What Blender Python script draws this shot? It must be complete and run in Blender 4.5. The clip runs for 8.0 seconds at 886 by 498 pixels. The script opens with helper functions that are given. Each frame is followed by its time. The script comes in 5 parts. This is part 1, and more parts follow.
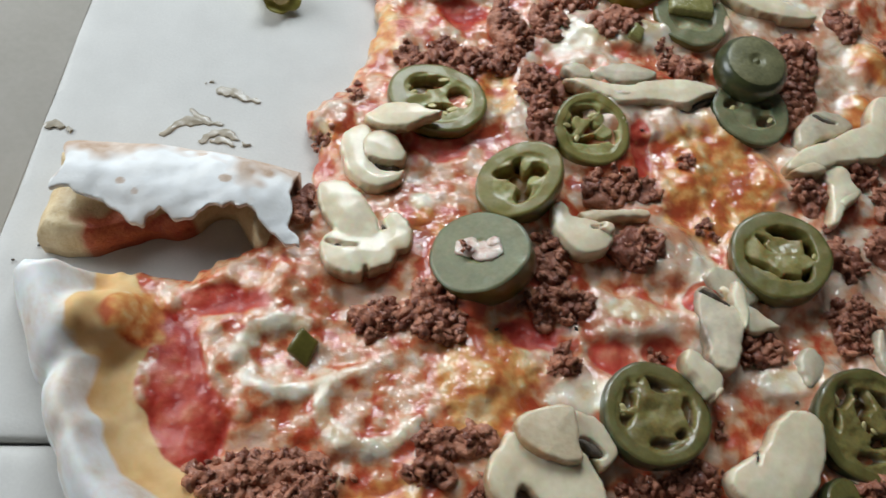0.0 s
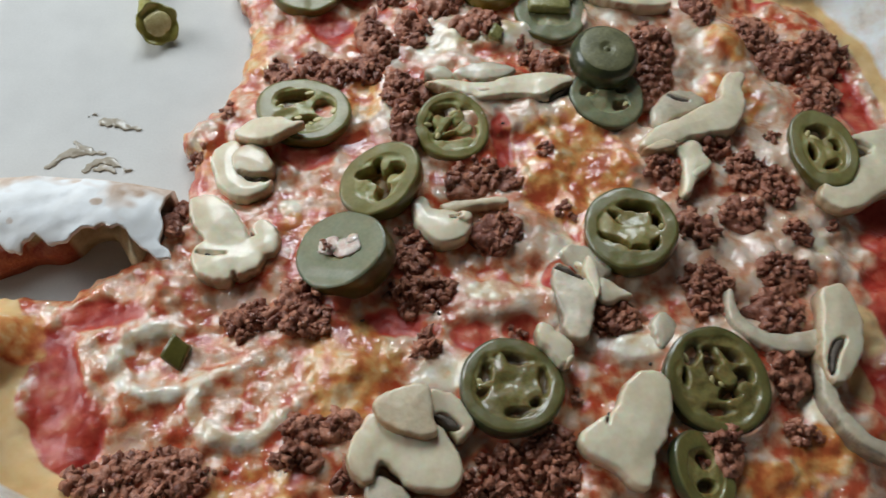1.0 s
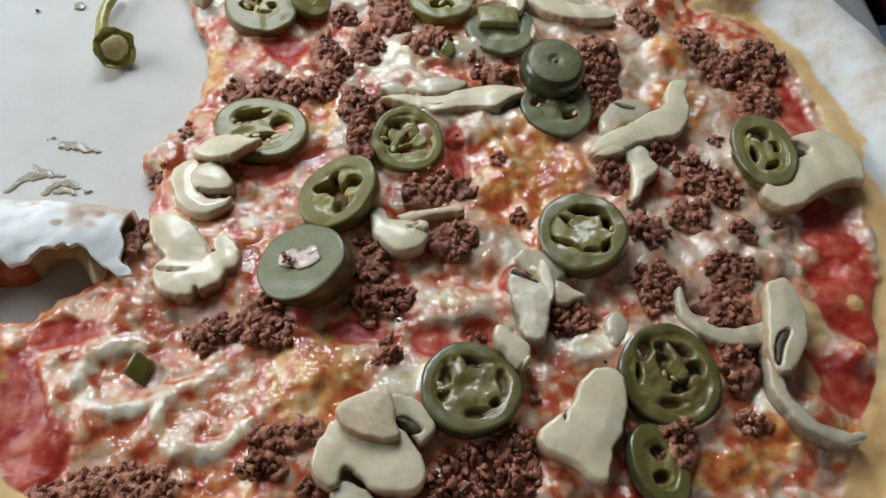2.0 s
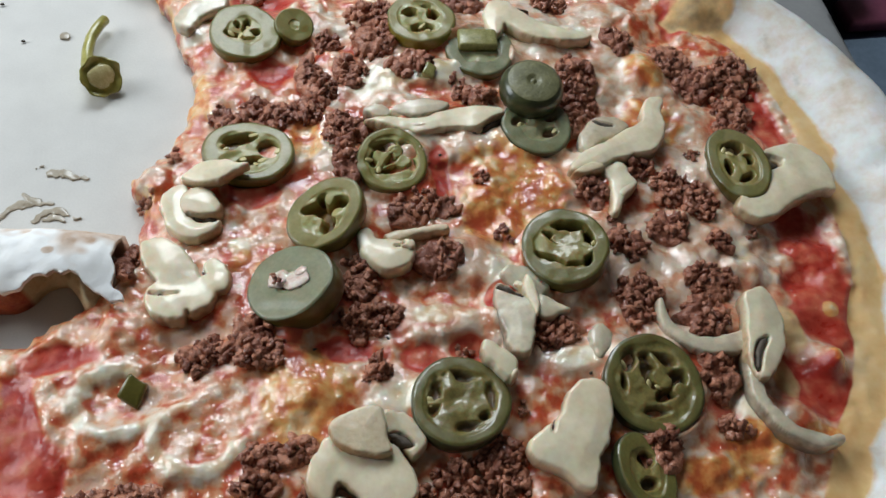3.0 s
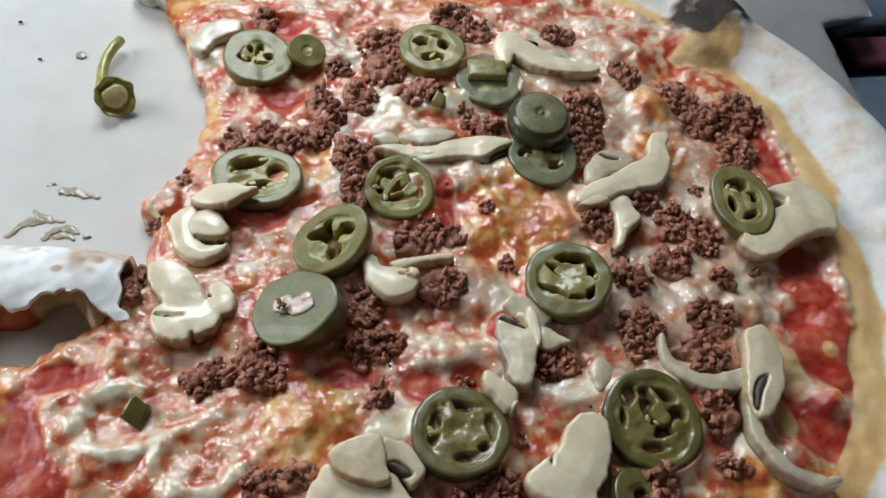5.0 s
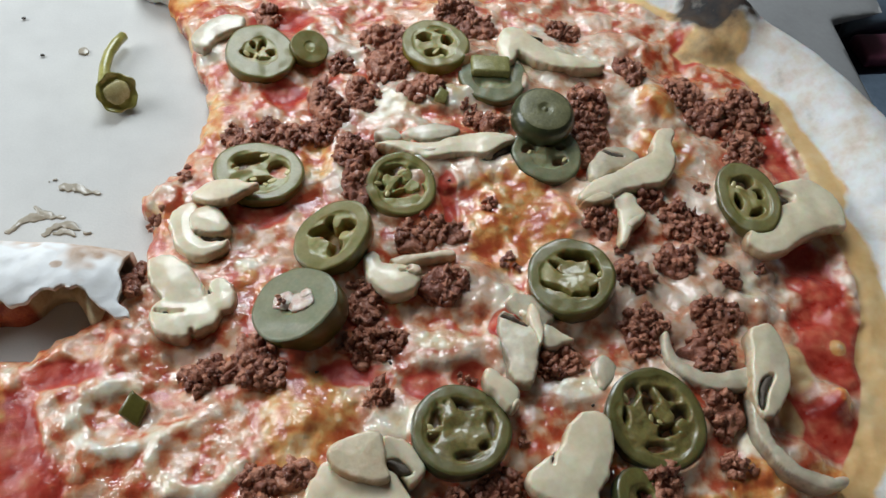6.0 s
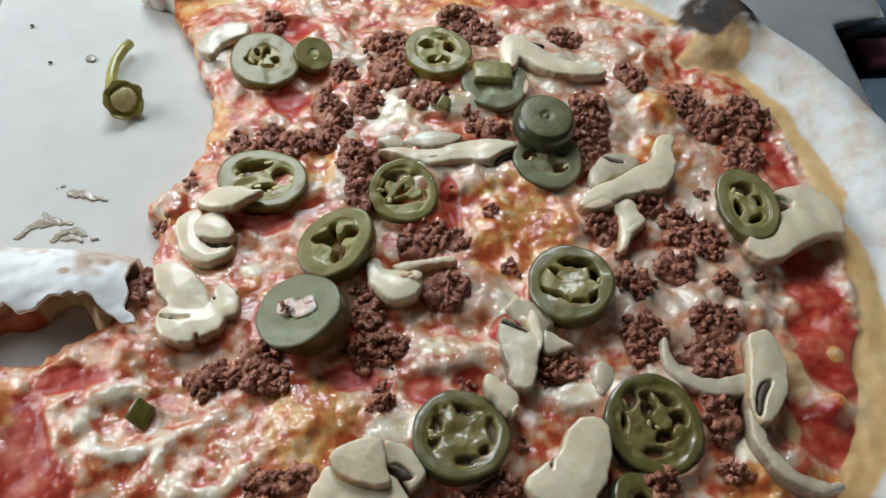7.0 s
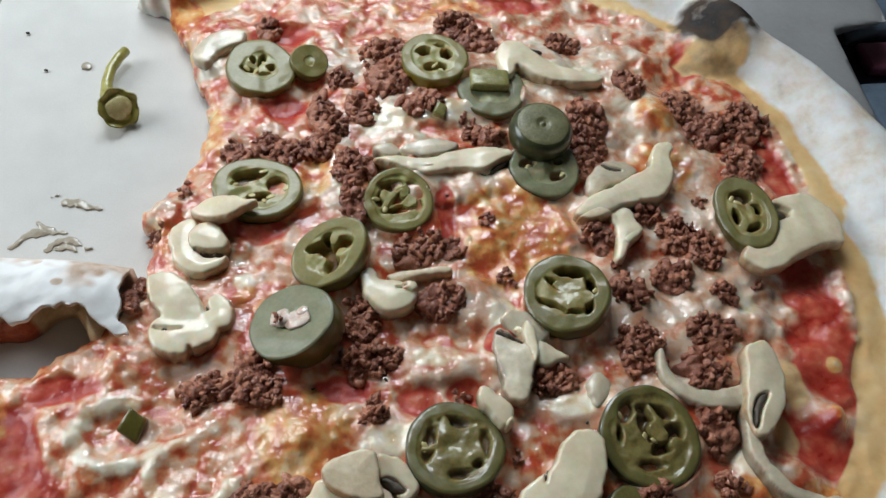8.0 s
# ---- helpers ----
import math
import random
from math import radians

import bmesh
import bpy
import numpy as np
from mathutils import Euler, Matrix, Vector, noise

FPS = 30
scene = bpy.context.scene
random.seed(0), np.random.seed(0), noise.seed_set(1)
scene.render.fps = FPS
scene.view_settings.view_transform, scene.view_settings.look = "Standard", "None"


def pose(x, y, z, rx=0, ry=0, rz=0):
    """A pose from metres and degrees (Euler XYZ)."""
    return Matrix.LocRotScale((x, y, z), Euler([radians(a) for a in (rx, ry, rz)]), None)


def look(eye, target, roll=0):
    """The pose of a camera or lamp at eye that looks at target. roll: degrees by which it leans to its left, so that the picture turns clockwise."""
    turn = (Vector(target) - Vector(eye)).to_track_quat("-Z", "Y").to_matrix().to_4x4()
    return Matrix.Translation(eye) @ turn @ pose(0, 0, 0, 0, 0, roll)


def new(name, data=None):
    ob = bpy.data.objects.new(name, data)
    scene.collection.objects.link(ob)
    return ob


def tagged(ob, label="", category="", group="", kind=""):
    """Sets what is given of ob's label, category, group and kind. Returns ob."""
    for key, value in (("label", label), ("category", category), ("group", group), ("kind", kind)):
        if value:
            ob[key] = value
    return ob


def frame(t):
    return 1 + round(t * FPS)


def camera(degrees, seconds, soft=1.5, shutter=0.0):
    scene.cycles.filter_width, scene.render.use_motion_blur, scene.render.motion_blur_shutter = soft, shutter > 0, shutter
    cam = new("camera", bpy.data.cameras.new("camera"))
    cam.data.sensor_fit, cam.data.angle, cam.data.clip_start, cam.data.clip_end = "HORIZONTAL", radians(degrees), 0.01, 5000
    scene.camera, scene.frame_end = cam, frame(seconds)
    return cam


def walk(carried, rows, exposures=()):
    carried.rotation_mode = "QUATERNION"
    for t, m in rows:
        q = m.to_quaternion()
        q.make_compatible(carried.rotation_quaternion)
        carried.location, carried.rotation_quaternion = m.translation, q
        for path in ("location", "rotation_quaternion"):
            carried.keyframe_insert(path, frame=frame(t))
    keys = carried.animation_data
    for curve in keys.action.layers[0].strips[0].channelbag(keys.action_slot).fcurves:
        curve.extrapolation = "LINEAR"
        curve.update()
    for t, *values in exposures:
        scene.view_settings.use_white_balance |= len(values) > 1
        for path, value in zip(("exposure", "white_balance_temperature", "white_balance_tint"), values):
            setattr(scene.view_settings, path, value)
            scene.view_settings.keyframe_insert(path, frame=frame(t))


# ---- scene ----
cam = camera(58.79, 8.0, 1.5, 0.5)
PATH = [
    (0.0, (0.03175, 0.02994, 0.17578), (0.14430, 0.49890, -0.70024), 13.83),
    (0.5, (0.04815, 0.02392, 0.17893), (0.14836, 0.50410, -0.69250), 9.42),
    (1.0, (0.06464, 0.01706, 0.18578), (0.17534, 0.50795, -0.67838), 7.99),
    (1.5, (0.06773, 0.01353, 0.18791), (0.19625, 0.51398, -0.66827), 8.46),
    (3.0, (0.06584, 0.00882, 0.19275), (0.23691, 0.53365, -0.64108), 9.18),
    (3.5, (0.06521, 0.00907, 0.19570), (0.23992, 0.54056, -0.63315), 9.41),
    (4.0, (0.06513, 0.00989, 0.19793), (0.23848, 0.54689, -0.62765), 9.67),
    (4.5, (0.06505, 0.01054, 0.19755), (0.23700, 0.55155, -0.62571), 10.12),
    (6.0, (0.06779, 0.01086, 0.19457), (0.22508, 0.55482, -0.62967), 9.41),
    (6.5, (0.06811, 0.01089, 0.19671), (0.22078, 0.55383, -0.62907), 9.06),
    (7.0, (0.06891, 0.01121, 0.19836), (0.21797, 0.55384, -0.62828), 8.83),
    (7.5, (0.06906, 0.01144, 0.19868), (0.21579, 0.55494, -0.62780), 8.65),
    (8.0, (0.07199, 0.01405, 0.19909), (0.21521, 0.55685, -0.62848), 8.33),
]
EXPOSURE = ((0.0, 0.0), (0.5, -0.06), (1.0, -0.12), (1.5, -0.08), (3.0, -0.02), (3.5, 0.0), (8.0, 0.0))
walk(cam, [(t, look(eye, target, roll)) for t, eye, target, roll in PATH], EXPOSURE)

# world: daylight that comes in through the window
world = bpy.data.worlds.new("world")
scene.world = world
world.use_nodes = True
wn = world.node_tree
sky = wn.nodes.new("ShaderNodeTexSky")
sky.sky_type, sky.sun_disc = "NISHITA", False
sky.sun_elevation, sky.sun_rotation = radians(35), radians(200)
wn.links.new(sky.outputs[0], wn.nodes["Background"].inputs[0])
wn.nodes["Background"].inputs[1].default_value = 0.10

lamp = bpy.data.lights.new("window_light", "AREA")
lamp.shape, lamp.size, lamp.size_y, lamp.energy, lamp.color = "RECTANGLE", 0.26, 0.21, 2.2, (0.84, 0.935, 1.0)
new("window_light", lamp).matrix_world = look((0.03, 0.50, 0.39), (0.03, 0.0, 0.11))

# fill lamp added at the left to lift the dark tones; no known source
side_lamp = bpy.data.lights.new("side_window_light", "AREA")
side_lamp.shape, side_lamp.size, side_lamp.size_y, side_lamp.energy, side_lamp.color = "RECTANGLE", 0.36, 0.34, 3.1, (0.88, 0.95, 1.0)
new("side_window_light", side_lamp).matrix_world = look((-0.50, 0.35, 0.35), (0.0, 0.12, 0.02))


# ---- materials ----
def nodes_of(name):
    m = bpy.data.materials.new(name)
    m.use_nodes = True
    t = m.node_tree
    return m, t, t.nodes["Principled BSDF"]


def noise_node(t, scale, detail=3.0, rough=0.55):
    co = t.nodes.new("ShaderNodeTexCoord")
    n = t.nodes.new("ShaderNodeTexNoise")
    n.inputs["Scale"].default_value, n.inputs["Detail"].default_value, n.inputs["Roughness"].default_value = scale, detail, rough
    t.links.new(co.outputs["Object"], n.inputs["Vector"])
    return n.outputs["Fac"]


def maths(t, op, a, b=0.0, clamp=False):
    n = t.nodes.new("ShaderNodeMath")
    n.operation, n.use_clamp = op, clamp
    for i, v in enumerate((a, b)):
        if isinstance(v, (int, float)):
            n.inputs[i].default_value = v
        else:
            t.links.new(v, n.inputs[i])
    return n.outputs[0]


def blend(t, fac, a, b):
    n = t.nodes.new("ShaderNodeMix")
    n.data_type = "RGBA"
    for sock, v in ((n.inputs[0], fac), (n.inputs[6], a), (n.inputs[7], b)):
        if isinstance(v, (int, float)):
            sock.default_value = v
        elif isinstance(v, tuple):
            sock.default_value = (*v, 1)
        else:
            t.links.new(v, sock)
    return n.outputs[2]


def ramp(t, fac, stops):
    n = t.nodes.new("ShaderNodeValToRGB")
    while len(n.color_ramp.elements) < len(stops):
        n.color_ramp.elements.new(0.5)
    for e, (p, c) in zip(n.color_ramp.elements, stops):
        e.position, e.color = p, (*c, 1)
    t.links.new(fac, n.inputs[0])
    return n.outputs[0]


def attr(t, name):
    n = t.nodes.new("ShaderNodeAttribute")
    n.attribute_name = name
    return n.outputs["Fac"]


def bump(t, p, height, dist, strength=1.0):
    n = t.nodes.new("ShaderNodeBump")
    n.inputs["Distance"].default_value, n.inputs["Strength"].default_value = dist, strength
    t.links.new(height, n.inputs["Height"])
    t.links.new(n.outputs[0], p.inputs["Normal"])


def plain(name, dark, light, scale, rough=0.5, relief=0.0002, fine=6.0, coat=0.0, per_object=0.0, sss=0.0):
    """A two-tone surface with grain at two scales."""
    m, t, p = nodes_of(name)
    big, small = noise_node(t, scale), noise_node(t, scale * fine)
    f = maths(t, "ADD", maths(t, "MULTIPLY", big, 0.65), maths(t, "MULTIPLY", small, 0.35))
    if per_object:
        oi = t.nodes.new("ShaderNodeObjectInfo")
        f = maths(t, "ADD", f, maths(t, "MULTIPLY", maths(t, "SUBTRACT", oi.outputs["Random"], 0.5), per_object))
    t.links.new(ramp(t, f, ((0.32, dark), (0.68, light))), p.inputs["Base Color"])
    p.inputs["Roughness"].default_value = rough
    p.inputs["Coat Weight"].default_value, p.inputs["Coat Roughness"].default_value = coat, 0.12
    if sss:
        p.inputs["Subsurface Weight"].default_value, p.inputs["Subsurface Scale"].default_value = sss, 0.002
    if relief:
        bump(t, p, f, relief)
    return m


def soft_mask(t, name, n, spread=0.7, gain=3.5):
    v = maths(t, "ADD", attr(t, name), maths(t, "MULTIPLY", maths(t, "SUBTRACT", n, 0.5), spread))
    return maths(t, "ADD", maths(t, "MULTIPLY", maths(t, "SUBTRACT", v, 0.5), gain), 0.5, True)


def pizza_material(name):
    m, t, p = nodes_of(name)
    n1, n2, n3, n4 = noise_node(t, 145, 3, 0.55), noise_node(t, 560, 3, 0.5), noise_node(t, 90, 4), noise_node(t, 2400, 2)
    # soft lumps, as of melted shreds
    co = t.nodes.new("ShaderNodeTexCoord")
    warp = t.nodes.new("ShaderNodeTexNoise")
    warp.inputs["Scale"].default_value, warp.inputs["Detail"].default_value = 210, 2
    t.links.new(co.outputs["Object"], warp.inputs["Vector"])
    mixed = t.nodes.new("ShaderNodeVectorMath")
    mixed.operation = "MULTIPLY_ADD"
    t.links.new(warp.outputs["Color"], mixed.inputs[0])
    mixed.inputs[1].default_value = (0.006, 0.006, 0.006)
    t.links.new(co.outputs["Object"], mixed.inputs[2])
    cell = t.nodes.new("ShaderNodeTexVoronoi")
    cell.feature, cell.inputs["Scale"].default_value, cell.inputs["Smoothness"].default_value = "SMOOTH_F1", 230, 0.7
    t.links.new(mixed.outputs[0], cell.inputs["Vector"])
    lumps = maths(t, "SUBTRACT", 0.85, cell.outputs["Distance"], True)
    mottle = maths(t, "ADD", maths(t, "MULTIPLY", n1, 0.60), maths(t, "ADD", maths(t, "MULTIPLY", n2, 0.10), maths(t, "MULTIPLY", lumps, 0.32)))
    col = ramp(t, mottle, ((0.38, (0.50, 0.075, 0.028)), (0.45, (0.64, 0.22, 0.095)), (0.515, (0.71, 0.40, 0.24)), (0.585, (0.73, 0.49, 0.35)), (0.68, (0.76, 0.64, 0.49))))
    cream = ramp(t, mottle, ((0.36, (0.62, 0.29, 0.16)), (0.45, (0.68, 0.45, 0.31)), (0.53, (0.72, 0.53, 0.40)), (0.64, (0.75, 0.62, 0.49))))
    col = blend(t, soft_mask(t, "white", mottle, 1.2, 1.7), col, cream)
    curd = ramp(t, mottle, ((0.36, (0.72, 0.54, 0.30)), (0.48, (0.80, 0.68, 0.49)), (0.62, (0.84, 0.765, 0.64))))
    col = blend(t, soft_mask(t, "curd", mottle, 1.3, 2.2), col, curd)
    red = ramp(t, mottle, ((0.34, (0.36, 0.024, 0.014)), (0.47, (0.50, 0.065, 0.038)), (0.56, (0.56, 0.115, 0.062)), (0.68, (0.64, 0.22, 0.12))))
    col = blend(t, soft_mask(t, "red", mottle, 1.6, 2.6), col, red)
    tan = ramp(t, maths(t, "ADD", maths(t, "MULTIPLY", n3, 0.7), maths(t, "MULTIPLY", n1, 0.3)), ((0.34, (0.66, 0.37, 0.14)), (0.50, (0.76, 0.49, 0.22)), (0.66, (0.80, 0.58, 0.31))))
    col = blend(t, soft_mask(t, "tan", n1, 0.4, 3.5), col, tan)
    flour = ramp(t, maths(t, "ADD", maths(t, "MULTIPLY", n3, 0.86), maths(t, "MULTIPLY", n2, 0.14)),
                 ((0.28, (0.60, 0.47, 0.36)), (0.40, (0.71, 0.62, 0.53)), (0.52, (0.78, 0.75, 0.71)), (0.64, (0.83, 0.83, 0.81))))
    col = blend(t, soft_mask(t, "flour", n1, 0.6, 3.0), col, flour)
    brown = ramp(t, mottle, ((0.38, (0.50, 0.105, 0.030)), (0.46, (0.66, 0.22, 0.058)), (0.54, (0.75, 0.38, 0.125)), (0.66, (0.81, 0.60, 0.35))))
    col = blend(t, soft_mask(t, "brown", mottle, 1.4, 2.6), col, brown)
    scorch = ramp(t, n1, ((0.35, (0.012, 0.009, 0.008)), (0.65, (0.07, 0.045, 0.03))))
    col = blend(t, soft_mask(t, "char", n1, 1.0, 1.5), col, scorch)
    t.links.new(col, p.inputs["Base Color"])
    dry = maths(t, "ADD", attr(t, "tan"), attr(t, "flour"), True)
    t.links.new(maths(t, "ADD", maths(t, "MULTIPLY", dry, 0.35), maths(t, "MULTIPLY", n1, 0.75)), p.inputs["Roughness"])
    p.inputs["Specular IOR Level"].default_value = 0.3
    t.links.new(maths(t, "SUBTRACT", 1.0, maths(t, "ADD", dry, maths(t, "MULTIPLY", attr(t, "red"), 0.8)), True), p.inputs["Coat Weight"])
    p.inputs["Coat Roughness"].default_value, p.inputs["Coat IOR"].default_value = 0.05, 1.75
    p.inputs["Subsurface Weight"].default_value, p.inputs["Subsurface Scale"].default_value = 0.2, 0.002
    h = maths(t, "ADD", maths(t, "MULTIPLY", lumps, 0.7), maths(t, "ADD", maths(t, "MULTIPLY", n2, 0.35), maths(t, "MULTIPLY", n4, 0.06)))
    h = maths(t, "MULTIPLY", h, maths(t, "SUBTRACT", 1.0, maths(t, "MULTIPLY", dry, 0.75)))
    h = maths(t, "MULTIPLY", h, maths(t, "SUBTRACT", 1.0, maths(t, "MULTIPLY", attr(t, "curd"), 0.55)))
    bump(t, p, h, 0.0009, 0.7)
    n5 = noise_node(t, 480, 2.5)
    wet = maths(t, "ADD", n5, maths(t, "MULTIPLY", lumps, 0.5))
    gloss = t.nodes.new("ShaderNodeBump")
    gloss.inputs["Distance"].default_value, gloss.inputs["Strength"].default_value = 0.0010, 0.85
    t.links.new(wet, gloss.inputs["Height"])
    t.links.new(gloss.outputs[0], p.inputs["Coat Normal"])
    return m


def two_zone(name, attribute, a_dark, a_light, b_dark, b_light, scale, rough, relief, coat=0.0, sss=0.0):
    """Two tones, each with grain, that change over by an attribute of the mesh."""
    m, t, p = nodes_of(name)
    n1, n2 = noise_node(t, scale), noise_node(t, scale * 5)
    f = maths(t, "ADD", maths(t, "MULTIPLY", n1, 0.6), maths(t, "MULTIPLY", n2, 0.4))
    a = ramp(t, f, ((0.34, a_dark), (0.66, a_light)))
    b = ramp(t, f, ((0.34, b_dark), (0.66, b_light)))
    t.links.new(blend(t, soft_mask(t, attribute, f, 0.6, 2.4), a, b), p.inputs["Base Color"])
    p.inputs["Roughness"].default_value = rough
    p.inputs["Coat Weight"].default_value, p.inputs["Coat Roughness"].default_value = coat, 0.1
    if sss:
        p.inputs["Subsurface Weight"].default_value, p.inputs["Subsurface Scale"].default_value = sss, 0.002
    bump(t, p, f, relief)
    return m


PIZZA = pizza_material("baked_pizza")
CARD = plain("grey_cardboard", (0.57, 0.55, 0.515), (0.65, 0.63, 0.59), 60, 0.75, 0.00014, 24)
# the same cardboard with shade put into its colour
CARD_GREY = plain("shaded_cardboard", (0.30, 0.295, 0.29), (0.36, 0.355, 0.35), 60, 0.75, 0.0001, 9)
CARD_SIDE = plain("brown_cardboard", (0.40, 0.365, 0.31), (0.47, 0.43, 0.375), 60, 0.8, 0.0001, 9)
SKIN = plain("pepper_skin", (0.075, 0.066, 0.011), (0.15, 0.125, 0.025), 220, 0.28, 0.0001, 5, 0.35, 0.3)
DARK_SKIN = plain("dark_pepper_skin", (0.022, 0.028, 0.012), (0.07, 0.075, 0.025), 260, 0.28, 0.0001, 5, 0.35)


def pepper_material(name, wall, pith, hollow, coat=0.15):
    m, t, p = nodes_of(name)
    n1, n2 = noise_node(t, 170, 4), noise_node(t, 1100, 3)
    f = maths(t, "ADD", maths(t, "MULTIPLY", n1, 0.6), maths(t, "MULTIPLY", n2, 0.4))
    tones = [ramp(t, f, ((0.36, a), (0.66, b))) for a, b in (wall, pith, hollow)]
    col = blend(t, soft_mask(t, "pith", f, 0.8, 2.2), tones[0], tones[1])
    rind = tuple(0.5 * v for v in wall[0])
    col = blend(t, maths(t, "MULTIPLY", attr(t, "rind"), 0.8), col, rind)
    col = blend(t, soft_mask(t, "hollow", f, 0.5, 2.4), col, tones[2])
    t.links.new(col, p.inputs["Base Color"])
    p.inputs["Roughness"].default_value, p.inputs["Coat Weight"].default_value, p.inputs["Coat Roughness"].default_value = 0.42, coat, 0.1
    p.inputs["Subsurface Weight"].default_value, p.inputs["Subsurface Scale"].default_value = 0.4, 0.004
    bump(t, p, f, 0.00015)
    return m


PINK_CHEESE = plain("pinkish_cheese", (0.58, 0.36, 0.27), (0.82, 0.72, 0.63), 420, 0.3, 0.0006, 3, 0.5, 0.0, 0.2)
YELLOW_SKIN = plain("yellowish_pepper_skin", (0.16, 0.125, 0.012), (0.27, 0.22, 0.03), 220, 0.25, 0.0001, 5, 0.4)
FLESH = pepper_material("pepper_flesh", ((0.185, 0.156, 0.034), (0.260, 0.218, 0.060)), ((0.25, 0.225, 0.070), (0.38, 0.34, 0.13)), ((0.11, 0.062, 0.012), (0.30, 0.17, 0.036)), 0.22)
DARK_FLESH = pepper_material("dark_pepper_flesh", ((0.130, 0.113, 0.028), (0.195, 0.168, 0.046)), ((0.17, 0.135, 0.036), (0.32, 0.265, 0.085)), ((0.05, 0.030, 0.010), (0.15, 0.085, 0.022)), 0.5)
BROWN_FLESH = pepper_material("brownish_pepper_flesh", ((0.115, 0.100, 0.026), (0.175, 0.150, 0.042)), ((0.125, 0.098, 0.026), (0.27, 0.215, 0.066)), ((0.06, 0.034, 0.010), (0.17, 0.095, 0.024)), 0.6)
PALE_FLESH = pepper_material("grey_pepper_flesh", ((0.165, 0.165, 0.080), (0.245, 0.240, 0.132)), ((0.24, 0.23, 0.12), (0.35, 0.33, 0.18)), ((0.20, 0.12, 0.06), (0.45, 0.30, 0.20)), 0.12)
CAP_CUT = plain("dull_pepper_cut", (0.10, 0.098, 0.042), (0.205, 0.19, 0.088), 300, 0.5, 0.0003, 4, 0.1)
PITH = plain("pepper_pith", (0.18, 0.165, 0.045), (0.33, 0.30, 0.11), 500, 0.25, 0.0004, 4, 0.4)
SEED = plain("pepper_seed", (0.50, 0.40, 0.16), (0.66, 0.58, 0.30), 600, 0.3, 0.0001, 4, 0.3)
MUSH = two_zone("mushroom_flesh", "edge", (0.68, 0.565, 0.375), (0.82, 0.72, 0.525), (0.36, 0.21, 0.10), (0.62, 0.47, 0.30), 110, 0.34, 0.0001, 0.35, 0.3)
GREY_MUSH = two_zone("grey_mushroom_flesh", "edge", (0.48, 0.40, 0.28), (0.70, 0.61, 0.45), (0.16, 0.115, 0.075), (0.44, 0.36, 0.26), 120, 0.32, 0.00015, 0.4, 0.3)
STEM_MUSH = two_zone("mushroom_stem", "edge", (0.60, 0.46, 0.29), (0.76, 0.64, 0.45), (0.38, 0.19, 0.080), (0.60, 0.38, 0.20), 150, 0.4, 0.0003, 0.15, 0.15)
# dark of the gills, also laid in slits as shade put into colour
GILL = plain("mushroom_gill_and_slit_shade", (0.05, 0.038, 0.028), (0.16, 0.12, 0.085), 500, 0.6, 0.0004)
BEEF = plain("minced_beef", (0.21, 0.060, 0.031), (0.52, 0.210, 0.118), 650, 0.42, 0.0012, 3.5, 0.25, 0.35)
GREASE = plain("grease_film", (0.31, 0.255, 0.18), (0.43, 0.37, 0.285), 300, 0.3, 0.0003, 3, 0.45)
SPECK = plain("dark_crumb", (0.02, 0.015, 0.01), (0.06, 0.04, 0.02), 800, 0.7)
STALK = plain("pickled_stalk", (0.25, 0.225, 0.036), (0.43, 0.385, 0.10), 260, 0.3, 0.0002, 5, 0.4)
WALLS = plain("painted_wall", (0.54, 0.52, 0.49), (0.60, 0.58, 0.55), 3, 0.85, 0.0)
TABLE = plain("dark_cloth", (0.008, 0.008, 0.022), (0.020, 0.020, 0.05), 40, 0.9, 0.0005)
SLATE = plain("slate_fabric", (0.10, 0.14, 0.19), (0.16, 0.21, 0.27), 60, 0.8, 0.0005)
MAROON = plain("maroon_cover", (0.16, 0.035, 0.075), (0.27, 0.075, 0.12), 60, 0.5, 0.0002)
FLOUR = two_zone("floury_crust", "edge", (0.82, 0.80, 0.76), (0.89, 0.89, 0.88), (0.46, 0.30, 0.20), (0.74, 0.62, 0.52), 70, 0.75, 0.0005)
DOUGH_SAUCE = two_zone("sauced_dough", "sauce", (0.64, 0.44, 0.21), (0.82, 0.67, 0.42), (0.30, 0.030, 0.010), (0.56, 0.15, 0.055), 240, 0.45, 0.0007)
CRUMB = plain("torn_dough", (0.55, 0.33, 0.13), (0.76, 0.57, 0.32), 180, 0.6, 0.0006)


# ---- tools for shapes ----
TABLES = [np.random.RandomState(k).rand(64, 64) for k in range(12)]


def grain(x, y, size, k=0):
    """Smooth random heights, 0 to 1, over the plane; size: metres from one bump to the next."""
    c, s = math.cos(0.7 + 1.1 * k), math.sin(0.7 + 1.1 * k)
    u, v = (c * np.asarray(x) - s * np.asarray(y)) / size + 17.3 * k + 500, (s * np.asarray(x) + c * np.asarray(y)) / size + 9.1 * k + 500
    i, j = np.floor(u).astype(int), np.floor(v).astype(int)
    a, b = u - i, v - j
    a, b = a * a * (3 - 2 * a), b * b * (3 - 2 * b)
    g = TABLES[k % 12]
    i0, i1, j0, j1 = i % 64, (i + 1) % 64, j % 64, (j + 1) % 64
    return (g[i0, j0] * (1 - a) + g[i1, j0] * a) * (1 - b) + (g[i0, j1] * (1 - a) + g[i1, j1] * a) * b


def step(v, a, b):
    u = np.clip((v - a) / (b - a), 0, 1)
    return u * u * (3 - 2 * u)


